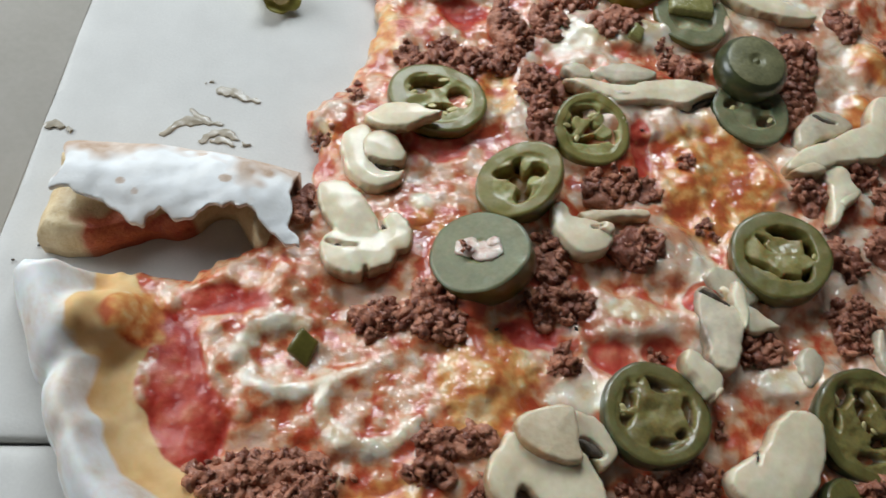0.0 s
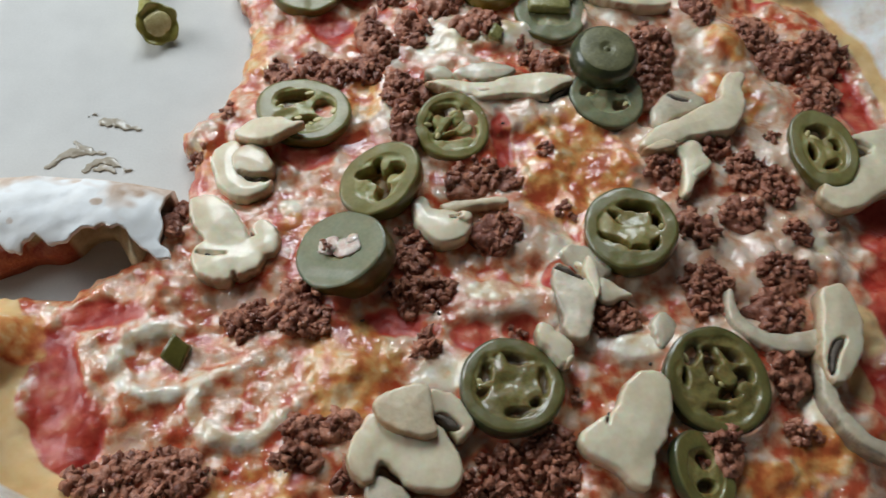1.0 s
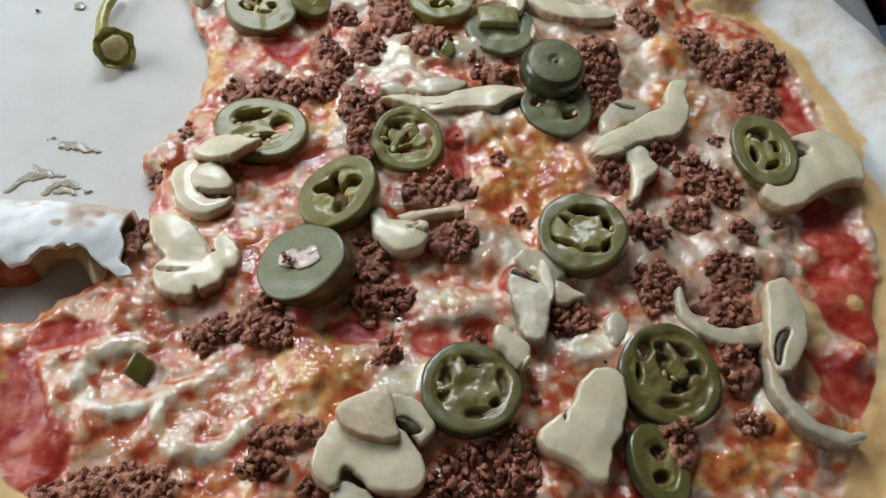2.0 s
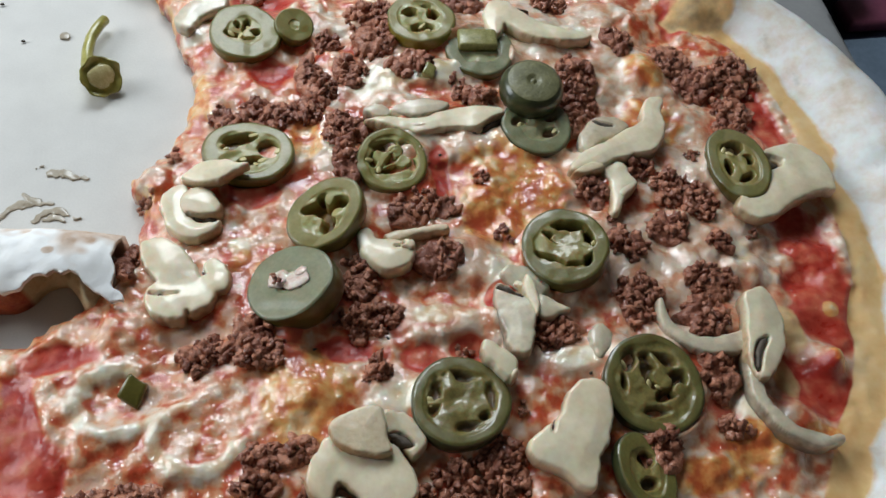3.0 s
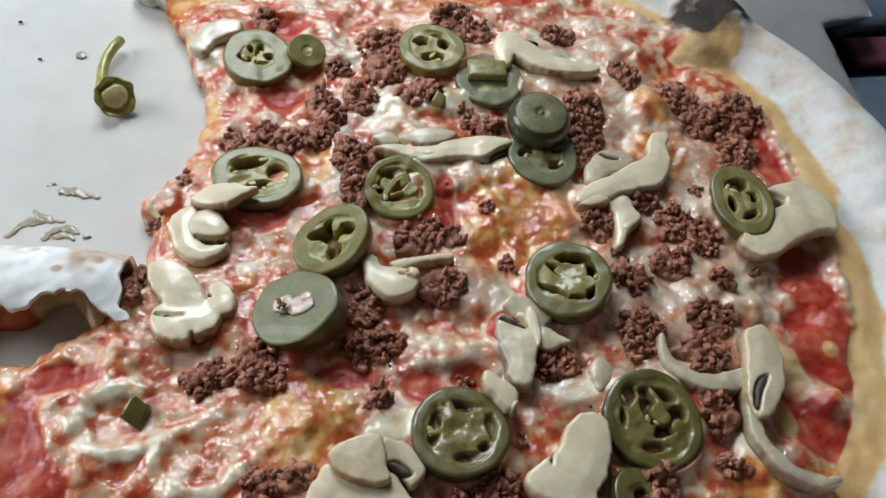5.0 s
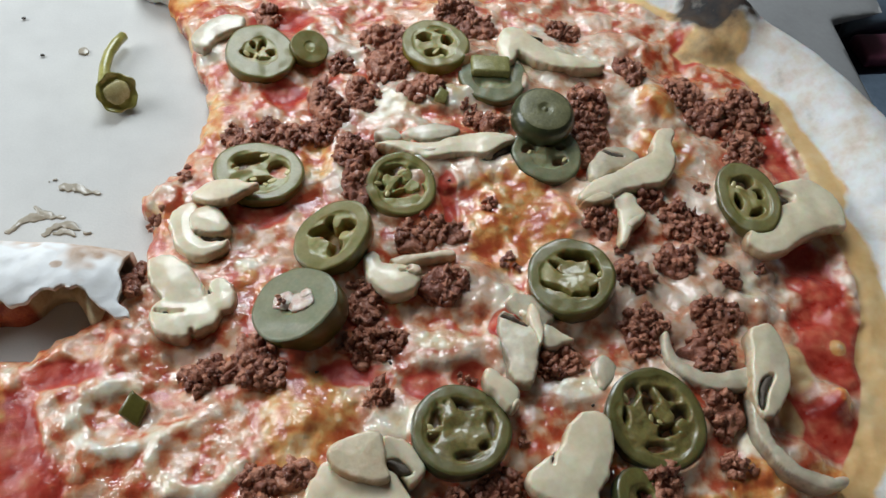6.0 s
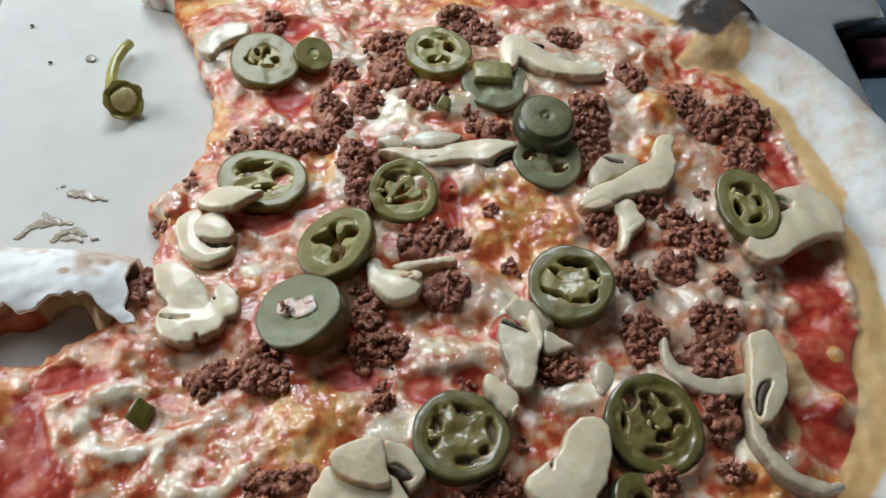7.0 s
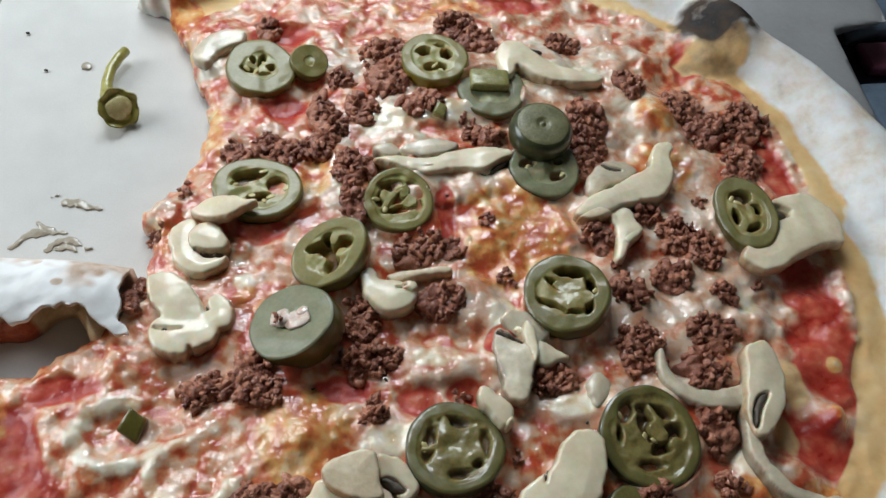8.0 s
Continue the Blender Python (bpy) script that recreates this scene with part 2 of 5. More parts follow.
def part(name, data, material, parent=None, label=""):
    if isinstance(data, bmesh.types.BMesh):
        me = bpy.data.meshes.new(name)
        data.to_mesh(me)
        data.free()
    else:
        me = data
    if not me.materials:
        me.materials.append(material)
    for q in me.polygons:
        q.use_smooth = True
    ob = new(name, me)
    if parent:
        ob.parent = parent
    return tagged(ob, label)


def thing(name, label, category, group="", kind="", m=None):
    ob = tagged(new(name), label, category, group, kind)
    ob.empty_display_size = 0.01
    if m is not None:
        ob.matrix_basis = m
    return ob


def slab(name, sdf, box, size, top, bottom, attrs=None, keep=None):
    """A solid slab over the part of the plane where sdf is below 0; top and bottom give its heights from x, y and the depth inside the edge."""
    x0, y0, x1, y1 = box
    nx, ny = int((x1 - x0) / size) + 1, int((y1 - y0) / size) + 1
    X, Y = np.meshgrid(x0 + size * np.arange(nx), y0 + size * np.arange(ny), indexing="ij")
    D = sdf(X, Y)
    cell = (D[:-1, :-1] < 0) | (D[1:, :-1] < 0) | (D[:-1, 1:] < 0) | (D[1:, 1:] < 0)
    out = D > 0
    for _ in range(3):
        e = size * 0.3
        px, py, d = X[out], Y[out], sdf(X[out], Y[out])
        gx = (sdf(px + e, py) - sdf(px - e, py)) / (2 * e)
        gy = (sdf(px, py + e) - sdf(px, py - e)) / (2 * e)
        g = np.maximum(gx * gx + gy * gy, 0.2)
        m = np.clip(d, -1.5 * size, 1.5 * size)
        X[out], Y[out] = px - m * gx / g, py - m * gy / g
    depth = np.maximum(-sdf(X, Y), 0)
    depth[out] = 0
    zt, zb = top(X, Y, depth), bottom(X, Y, depth)
    if keep is not None:
        cx, cy = X[:-1, :-1] + size / 2, Y[:-1, :-1] + size / 2
        chosen = cell & keep(cx, cy)
    else:
        chosen = cell
    ids = np.arange(nx * ny).reshape(nx, ny)
    N = nx * ny
    i, j = np.nonzero(chosen)
    a, b, c, d = ids[i, j], ids[i + 1, j], ids[i + 1, j + 1], ids[i, j + 1]
    faces = [np.stack((a, b, c, d), 1), np.stack((d, c, b, a), 1) + N]
    pad = np.zeros((nx + 1, ny + 1), bool)
    pad[1:-1, 1:-1] = cell
    for di, dj, p, q in ((0, -1, a, b), (1, 0, b, c), (0, 1, c, d), (-1, 0, d, a)):
        rim = ~pad[i + 1 + di, j + 1 + dj]
        faces.append(np.stack((q[rim], p[rim], p[rim] + N, q[rim] + N), 1))
    F = np.concatenate(faces)
    V = np.concatenate((np.stack((X.ravel(), Y.ravel(), zt.ravel()), 1), np.stack((X.ravel(), Y.ravel(), zb.ravel()), 1)))
    used = np.unique(F)
    back = np.zeros(2 * N, int)
    back[used] = np.arange(len(used))
    me = bpy.data.meshes.new(name)
    me.from_pydata(V[used].tolist(), [], back[F].tolist())
    for key, fn in (attrs or {}).items():
        v = np.broadcast_to(fn(X, Y, depth), X.shape).ravel()
        layer = me.attributes.new(key, "FLOAT", "POINT")
        layer.data.foreach_set("value", np.concatenate((v, v))[used].astype(np.float32))
    me.validate()
    return me


def oval_sdf(cx, cy, rx, ry, turn=0.0):
    c, s = math.cos(radians(turn)), math.sin(radians(turn))

    def f(x, y):
        u, v = (x - cx) * c + (y - cy) * s, -(x - cx) * s + (y - cy) * c
        return (np.hypot(u / rx, v / ry) - 1) * min(rx, ry)
    return f


def stroke_sdf(pts):
    """A strip along points (x, y, half width), smooth at the bends."""
    p = np.array(pts, float)
    k = np.linspace(0, len(p) - 1, 8 * (len(p) - 1) + 1)
    fine = np.zeros((len(k), 3))
    for n, u in enumerate(k):
        i = min(int(u), len(p) - 2)
        w = u - i
        a, b, c, d = p[max(i - 1, 0)], p[i], p[i + 1], p[min(i + 2, len(p) - 1)]
        fine[n] = 0.5 * (2 * b + (c - a) * w + (2 * a - 5 * b + 4 * c - d) * w * w + (3 * b - a - 3 * c + d) * w ** 3)

    def f(x, y):
        best = np.full(np.shape(x), 1.0)
        for (ax, ay, ar), (bx, by, br) in zip(fine[:-1], fine[1:]):
            dx, dy = bx - ax, by - ay
            w = np.clip(((x - ax) * dx + (y - ay) * dy) / max(dx * dx + dy * dy, 1e-12), 0, 1)
            best = np.minimum(best, np.hypot(x - ax - w * dx, y - ay - w * dy) - (ar + w * (br - ar)))
        return best
    f.span = (*p[:, :2].min(0), *p[:, :2].max(0))
    return f


def union(*fs, soft=0.001):
    def f(x, y):
        d = fs[0](x, y)
        for g in fs[1:]:
            e = g(x, y)
            h = np.clip(0.5 + 0.5 * (e - d) / soft, 0, 1)
            d = e * (1 - h) + d * h - soft * h * (1 - h)
        return d
    spans = np.array([g.span for g in fs])
    f.span = (*spans[:, :2].min(0), *spans[:, 2:].max(0))
    return f


def rough_edge(f, amount, size, k=3):
    return lambda x, y: f(x, y) + amount * (2 * grain(x, y, size, k) - 1)


def tube(pts, sides=12, closed_ends=True):
    """A round bar along points (x, y, z, radius)."""
    bm = bmesh.new()
    rings = []
    for n, (x, y, z, r) in enumerate(pts):
        a, b = Vector(pts[max(n - 1, 0)][:3]), Vector(pts[min(n + 1, len(pts) - 1)][:3])
        q = (b - a).to_track_quat("Z", "Y")
        rings.append([bm.verts.new(Vector((x, y, z)) + q @ Vector((r * math.cos(k * math.tau / sides), r * math.sin(k * math.tau / sides), 0))) for k in range(sides)])
    for r0, r1 in zip(rings[:-1], rings[1:]):
        for k in range(sides):
            bm.faces.new((r0[k], r0[(k + 1) % sides], r1[(k + 1) % sides], r1[k]))
    if closed_ends:
        bm.faces.new(rings[0][::-1])
        bm.faces.new(rings[-1])
    return bm


def block(x0, y0, z0, x1, y1, z1, soft=0.0):
    bm = bmesh.new()
    bmesh.ops.create_cube(bm, size=1, matrix=Matrix.LocRotScale(((x0 + x1) / 2, (y0 + y1) / 2, (z0 + z1) / 2), None, (x1 - x0, y1 - y0, z1 - z0)))
    if soft:
        bmesh.ops.bevel(bm, geom=bm.edges[:], offset=soft, segments=2, affect="EDGES", profile=0.6)
    return bm


def lump(r, rx=1.0, ry=1.0, rz=1.0, rough=0.25, seed=0, level=2):
    bm = bmesh.new()
    bmesh.ops.create_icosphere(bm, subdivisions=level, radius=1)
    off = Vector((seed * 3.7, seed * 1.9, seed * 5.3))
    for v in bm.verts:
        n = noise.noise(v.co * 1.3 + off) * rough + noise.noise(v.co * 3.1 + off) * rough * 0.6
        v.co = Vector((v.co.x * rx, v.co.y * ry, v.co.z * rz)) * r * (1 + n)
    return bm


# ---- the room, closed round the table: unseen, made up to bounce light ----
def flat(name, bm, material, label):
    ob = part(name, bm, material)
    for q in ob.data.polygons:
        q.use_smooth = False
    return tagged(ob, label, "room", "", "structure")


flat("floor", block(-0.69, -1.6, -0.85, 1.7, 0.67, -0.75), WALLS, "plain unseen floor far below the table")
flat("ceiling", block(-0.69, -1.6, 1.75, 1.7, 0.67, 1.85), WALLS, "plain greyish ceiling out of view")
flat("wall_south", block(-0.69, -1.6, -0.75, 1.7, -1.5, 1.75), WALLS, "plain greyish wall out of view")
# this opening is made up for the added fill lamp
west = thing("wall_west", "plain greyish wall out of view, opened for the added fill lamp", "wall", "", "structure")
for y0, z0, y1, z1 in ((-1.5, -0.75, 0.57, 0.12), (-1.5, 0.58, 0.57, 1.75), (-1.5, 0.12, 0.13, 0.58), (0.545, 0.12, 0.57, 0.58)):
    part("wall_panel", block(-0.69, y0, z0, -0.59, y1, z1), WALLS, west)
flat("wall_east", block(1.6, -1.5, -0.75, 1.7, 0.57, 1.75), WALLS, "plain greyish wall out of view")
north = thing("wall_north", "plain greyish wall out of view, with a window opening", "wall", "", "structure")
for x0, z0, x1, z1 in ((-0.59, -0.75, 1.6, 0.16), (-0.59, 0.62, 1.6, 1.75), (-0.59, 0.16, -0.19, 0.62), (0.29, 0.16, 1.6, 0.62)):
    part("wall_panel", block(x0, 0.57, z0, x1, 0.67, z1), WALLS, north)
for ob in (*north.children, *west.children):
    for q in ob.data.polygons:
        q.use_smooth = False

# ---- table, and what lies beside the box ----
table = thing("table", "table under a dark navy cloth", "table", "", "structure")
part("tabletop", block(-0.5, -0.45, -0.06, 0.75, 0.55, -0.03, 0.004), TABLE, table)
for x, y in ((-0.46, -0.41), (0.71, -0.41), (-0.46, 0.51), (0.71, 0.51)):
    part("leg", block(x - 0.025, y - 0.025, -0.75, x + 0.025, y + 0.025, -0.06, 0.003), TABLE, table)

# ---- pizza box ----
box = thing("pizza_box", "open greyish cardboard pizza box lying flat", "pizza box")


def base_sdf(x, y):
    right = 0.2590 + 0.098 * y
    tab = step(y, 0.2405, 0.2520) * 0.030
    return np.maximum(np.maximum(-0.0460 + 0.093 * (y - 0.201) - x, x - right - tab), np.maximum(0.0745 - y, y - 0.34))


def base_top(x, y, d):
    """The sheet is flat but for its right wall, which slopes down from the fold."""
    return 0.0003 * (grain(x, y, 0.07, 2) - 0.5) * step(d, 0, 0.03) - 0.0006 * (1 - step(d, 0, 0.0015)) - 0.13 * np.maximum(x - 0.2485, 0)


me = slab("base", base_sdf, (-0.07, -0.08, 0.34, 0.36), 0.003, base_top, lambda x, y, d: np.full(x.shape, -0.008), None, lambda x, y: x < 0.2220)
part("base", me, CARD, box)
# the right strip is coloured darker in place of shade
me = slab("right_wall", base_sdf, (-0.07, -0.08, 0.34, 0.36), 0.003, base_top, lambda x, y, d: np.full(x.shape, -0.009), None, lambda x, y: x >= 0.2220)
part("right_wall", me, CARD_GREY, box, "side wall folded outwards, its shade put into a darker grey")
me = slab("front_panel", lambda x, y: np.maximum(np.maximum(-0.0700 - x, x - 0.2662), np.maximum(-0.09 - y, y - 0.0737)), (-0.08, -0.10, 0.28, 0.085), 0.003,
          lambda x, y, d: -0.0004 - 0.0012 * (1 - step(d, 0, 0.0015)) + 0 * y, lambda x, y, d: np.full(x.shape, -0.004))
part("front_panel", me, CARD, box, "front panel beyond a fold line")
part("lid", block(-0.035, -0.075, -0.0298, 0.2480, 0.325, -0.0062, 0.002), CARD_SIDE, box, "brown cardboard lid folded under the base")
side = part("side_wall", block(-0.12, -0.075, -0.0025, 0.0, 0.20, 0.0, 0.0006), CARD_SIDE, box, "brownish side wall folded outwards")
side.matrix_basis = pose(-0.0500, 0.150, -0.0003, 0, 9, -5.3)

# ---- the pizza ----
CX, CY, R = 0.1112, 0.1396, 0.1562
TORN = np.array([(-0.30, 0.40), (0.002, 0.40), (0.003, 0.275), (0.0065, 0.2585), (0.0130, 0.2545), (0.0199, 0.2525), (0.024, 0.2415), (0.0295, 0.231),
                 (0.0305, 0.2184), (0.0357, 0.2075), (0.0365, 0.1947), (0.034, 0.1816), (0.0288, 0.1717), (0.0187, 0.1606), (0.0185, 0.1564), (0.0223, 0.153),
                 (0.0196, 0.1397), (0.0166, 0.1312), (0.0105, 0.1214), (0.0016, 0.1172), (-0.0054, 0.1103), (-0.0183, 0.1121), (-0.0278, 0.1125),
                 (-0.0371, 0.1118), (-0.0453, 0.1104), (-0.30, 0.1104)])


def torn_sdf(x, y):
    """Below 0 in the part that was torn away."""
    x, y = np.asarray(x, float), np.asarray(y, float)
    best, inside = np.full(x.shape, 9.0), np.zeros(x.shape, bool)
    for (ax, ay), (bx, by) in zip(TORN, np.roll(TORN, -1, 0)):
        dx, dy = bx - ax, by - ay
        w = np.clip(((x - ax) * dx + (y - ay) * dy) / (dx * dx + dy * dy), 0, 1)
        best = np.minimum(best, np.hypot(x - ax - w * dx, y - ay - w * dy))
        if dy:
            inside ^= ((ay > y) != (by > y)) & (x < ax + (y - ay) / dy * dx)
    return np.where(inside, -best, best)


def rim_depth(x, y):
    a = np.arctan2(y - CY, x - CX)
    r = R + 0.0012 * np.sin(5 * a + 1) + 0.0004 * np.sin(11 * a) - 0.0030 * np.exp(-((a - 0.58) / 0.10) ** 2) + 0.0050 * np.exp(-((a + 2.98) / 0.13) ** 2) + 0.0007 * (grain(x, y, 0.006, 4) - 0.5)
    r = r - 0.0035 * np.exp(-((a + 0.05) / 0.05) ** 2) * 0.4 - 0.0016 * np.exp(-((np.abs(a) - 2.78) / 0.015) ** 2) - 0.0010 * np.exp(-((np.abs(a) - 2.68) / 0.02) ** 2)
    return r - np.hypot(x - CX, y - CY)


def rim_width(x, y):
    a = np.arctan2(y - CY, x - CX)
    w = np.interp(a, (-3.15, -2.85, -2.70, -2.60, -2.50, -1.5, -0.9, -0.3, 0.1, 0.35, 0.5, 0.8, 1.5, 3.15),
                  (0.020, 0.0160, 0.0110, 0.013, 0.020, 0.022, 0.028, 0.0300, 0.0340, 0.029, 0.0265, 0.024, 0.018, 0.013))
    return w + 0.0030 * (grain(x, y, 0.03, 5) - 0.5)


def pizza_sdf(x, y):
    ragged = 0.0022 * (grain(x, y, 0.006, 1) - 0.5) + 0.0016 * (grain(x, y, 0.0022, 2) - 0.5)
    return np.maximum(-rim_depth(x, y), -torn_sdf(x, y) + ragged)


def spots(x, y, rows, edge=0.35):
    v = np.zeros(np.shape(x))
    wob = 0.5 * (grain(x, y, 0.006, 6) - 0.5) + 0.3 * (grain(x, y, 0.0025, 7) - 0.5)
    for cx, cy, rx, ry in rows:
        v = np.maximum(v, 1 - step(np.hypot((x - cx) / rx, (y - cy) / ry) + wob, 1 - edge, 1 + edge))
    return v


BROWN = ((0.127, 0.141, 0.0175, 0.0190), (0.0621, 0.0873, 0.0118, 0.0128), (0.1846, 0.1865, 0.0070, 0.0080), (0.0684, 0.1693, 0.0055, 0.0095),
         (0.0400, 0.0600, 0.0090, 0.0060), (0.180, 0.166, 0.010, 0.011), (0.118, 0.245, 0.018, 0.006), (0.0385, 0.187, 0.004, 0.012), (0.024, 0.150, 0.005, 0.006), (0.028, 0.245, 0.006, 0.008),
         (0.172, 0.058, 0.010, 0.006), (0.158, 0.052, 0.012, 0.004), (0.190, 0.058, 0.006, 0.004), (0.098, 0.215, 0.004, 0.004), (0.135, 0.066, 0.004, 0.006), (-0.0150, 0.0990, 0.0060, 0.0070), (0.050, 0.126, 0.004, 0.006),
         (0.2025, 0.0767, 0.0030, 0.0034), (0.2090, 0.0915, 0.0022, 0.0024))
RED = ((0.2040, 0.2120, 0.0055, 0.0090), (0.212, 0.114, 0.0085, 0.020), (0.209, 0.093, 0.0095, 0.018), (0.196, 0.070, 0.010, 0.011), (0.219, 0.165, 0.0055, 0.020), (0.051, 0.150, 0.0085, 0.0050),
       (-0.006, 0.087, 0.0066, 0.013), (0.000, 0.074, 0.0070, 0.009), (0.004, 0.105, 0.010, 0.0040), (-0.009, 0.098, 0.006, 0.005), (0.105, 0.094, 0.006, 0.004), (0.093, 0.092, 0.006, 0.005),
       (0.116, 0.107, 0.004, 0.004), (0.140, 0.246, 0.022, 0.004), (0.072, 0.098, 0.008, 0.004), (0.108, 0.150, 0.003, 0.012), (0.062, 0.199, 0.008, 0.006), (0.060, 0.234, 0.012, 0.005))
REDDISH = ((0.016, 0.115, 0.020, 0.010), (0.045, 0.103, 0.020, 0.009), (0.046, 0.195, 0.011, 0.011), (0.042, 0.237, 0.016, 0.010), (0.058, 0.137, 0.010, 0.008), (0.045, 0.170, 0.009, 0.010),
           (0.030, 0.085, 0.016, 0.006), (0.009, 0.080, 0.009, 0.009), (0.122, 0.073, 0.006, 0.008), (0.095, 0.107, 0.014, 0.007), (0.10, 0.235, 0.016, 0.008), (0.20, 0.20, 0.02, 0.018))
WHITE = ((0.091, 0.190, 0.013, 0.012), (0.078, 0.160, 0.006, 0.020), (0.110, 0.162, 0.018, 0.006), (0.099, 0.103, 0.016, 0.006), (0.122, 0.100, 0.012, 0.014), (0.150, 0.200, 0.020, 0.014),
         (0.145, 0.215, 0.022, 0.008), (0.165, 0.113, 0.022, 0.014), (0.086, 0.0845, 0.009, 0.006), (0.190, 0.150, 0.012, 0.012), (0.135, 0.088, 0.014, 0.006), (0.160, 0.090, 0.008, 0.005),
         (0.190, 0.118, 0.009, 0.012), (0.075, 0.218, 0.014, 0.006), (0.178, 0.190, 0.016, 0.016), (0.048, 0.220, 0.010, 0.006), (0.176, 0.066, 0.005, 0.007), (0.112, 0.192, 0.012, 0.006),
         (0.030, 0.180, 0.004, 0.004), (0.026, 0.158, 0.005, 0.004), (0.110, 0.120, 0.010, 0.008), (0.147, 0.147, 0.008, 0.010), (0.175, 0.215, 0.012, 0.008))


CURD = ((0.086, 0.0835, 0.0095, 0.0045), (0.079, 0.163, 0.0040, 0.0120), (0.091, 0.1905, 0.0100, 0.0050), (0.112, 0.1930, 0.0090, 0.0045), (0.099, 0.1045, 0.0100, 0.0035), (0.120, 0.1165, 0.0040, 0.0080),
        (0.137, 0.0870, 0.0120, 0.0030), (0.036, 0.2175, 0.0050, 0.0040), (0.174, 0.0680, 0.0040, 0.0060), (0.0480, 0.1330, 0.0040, 0.0040), (0.150, 0.2080, 0.0160, 0.0045), (0.190, 0.1140, 0.0040, 0.0050))
CREAMY = ((0.155, 0.208, 0.034, 0.016), (0.178, 0.186, 0.018, 0.020), (0.105, 0.186, 0.022, 0.012), (0.112, 0.166, 0.020, 0.006), (0.165, 0.150, 0.014, 0.012), (0.120, 0.105, 0.012, 0.014), (0.075, 0.222, 0.016, 0.008))


def cheese_rings(x, y):
    """Two raised curls of melted cheese."""
    v = np.zeros(np.shape(x))
    for cx, cy, rx, ry, a0, a1 in ((0.0183, 0.0915, 0.0105, 0.0085, 60, 345), (0.0362, 0.0800, 0.0105, 0.0085, 90, 350)):
        a = np.degrees(np.arctan2((y - cy) / ry, (x - cx) / rx)) % 360
        d = np.abs(np.hypot((x - cx) / rx, (y - cy) / ry) - 1) * rx + 0.0016 * (grain(x, y, 0.005, 3) - 0.5) + 0.0005 * (grain(x, y, 0.002, 9) - 0.5)
        v = np.maximum(v, (1 - step(d, 0.0006, 0.0042)) * (0.80 + 0.3 * grain(x, y, 0.007, 5)) * step(a, a0 - 8, a0 + 12) * (1 - step(a, a1 - 12, a1 + 8)))
    return v


def dough(x, y):
    """1 on the bare rim, 0 where there is topping."""
    u = rim_depth(x, y) / rim_width(x, y)
    return 1 - step(u + 0.12 * (grain(x, y, 0.012, 8) - 0.5) + 0.04 * (grain(x, y, 0.004, 9) - 0.5), 0.88, 1.10)


def tan_band(x, y):
    a = np.arctan2(y - CY, x - CX)
    u = rim_depth(x, y) - rim_width(x, y) + 0.003 * (grain(x, y, 0.012, 8) - 0.5)
    wide = np.where(np.abs(a) > 1.5, 0.0080, np.interp(a, (-1.5, -0.6, -0.2, 0.05, 0.35, 0.8), (0.010, 0.0100, 0.0094, 0.0085, 0.0052, 0.004)))
    return (1 - step(u, wide - 0.0016, wide + 0.0016)) * step(u, -0.003, 0.0008)


# where slices lie sunk in the cheese, which rises against them: x, y, radius
SUNK = ((0.0525, 0.1622, 0.0118), (0.0936, 0.1548, 0.0100), (0.0718, 0.1358, 0.0100), (0.0606, 0.1157, 0.0105), (0.0996, 0.0778, 0.0116), (0.1498, 0.0745, 0.0128),
        (0.0538, 0.2130, 0.0108), (0.1119, 0.2135, 0.0108), (0.1360, 0.1165, 0.0115), (0.1985, 0.1410, 0.0090), (0.1300, 0.2005, 0.0110), (0.1404, 0.1650, 0.0108),
        (0.1190, 0.1030, 0.0060), (0.1605, 0.1385, 0.0050), (0.1300, 0.0650, 0.0075), (0.1040, 0.1725, 0.0050), (0.1180, 0.1715, 0.0050))


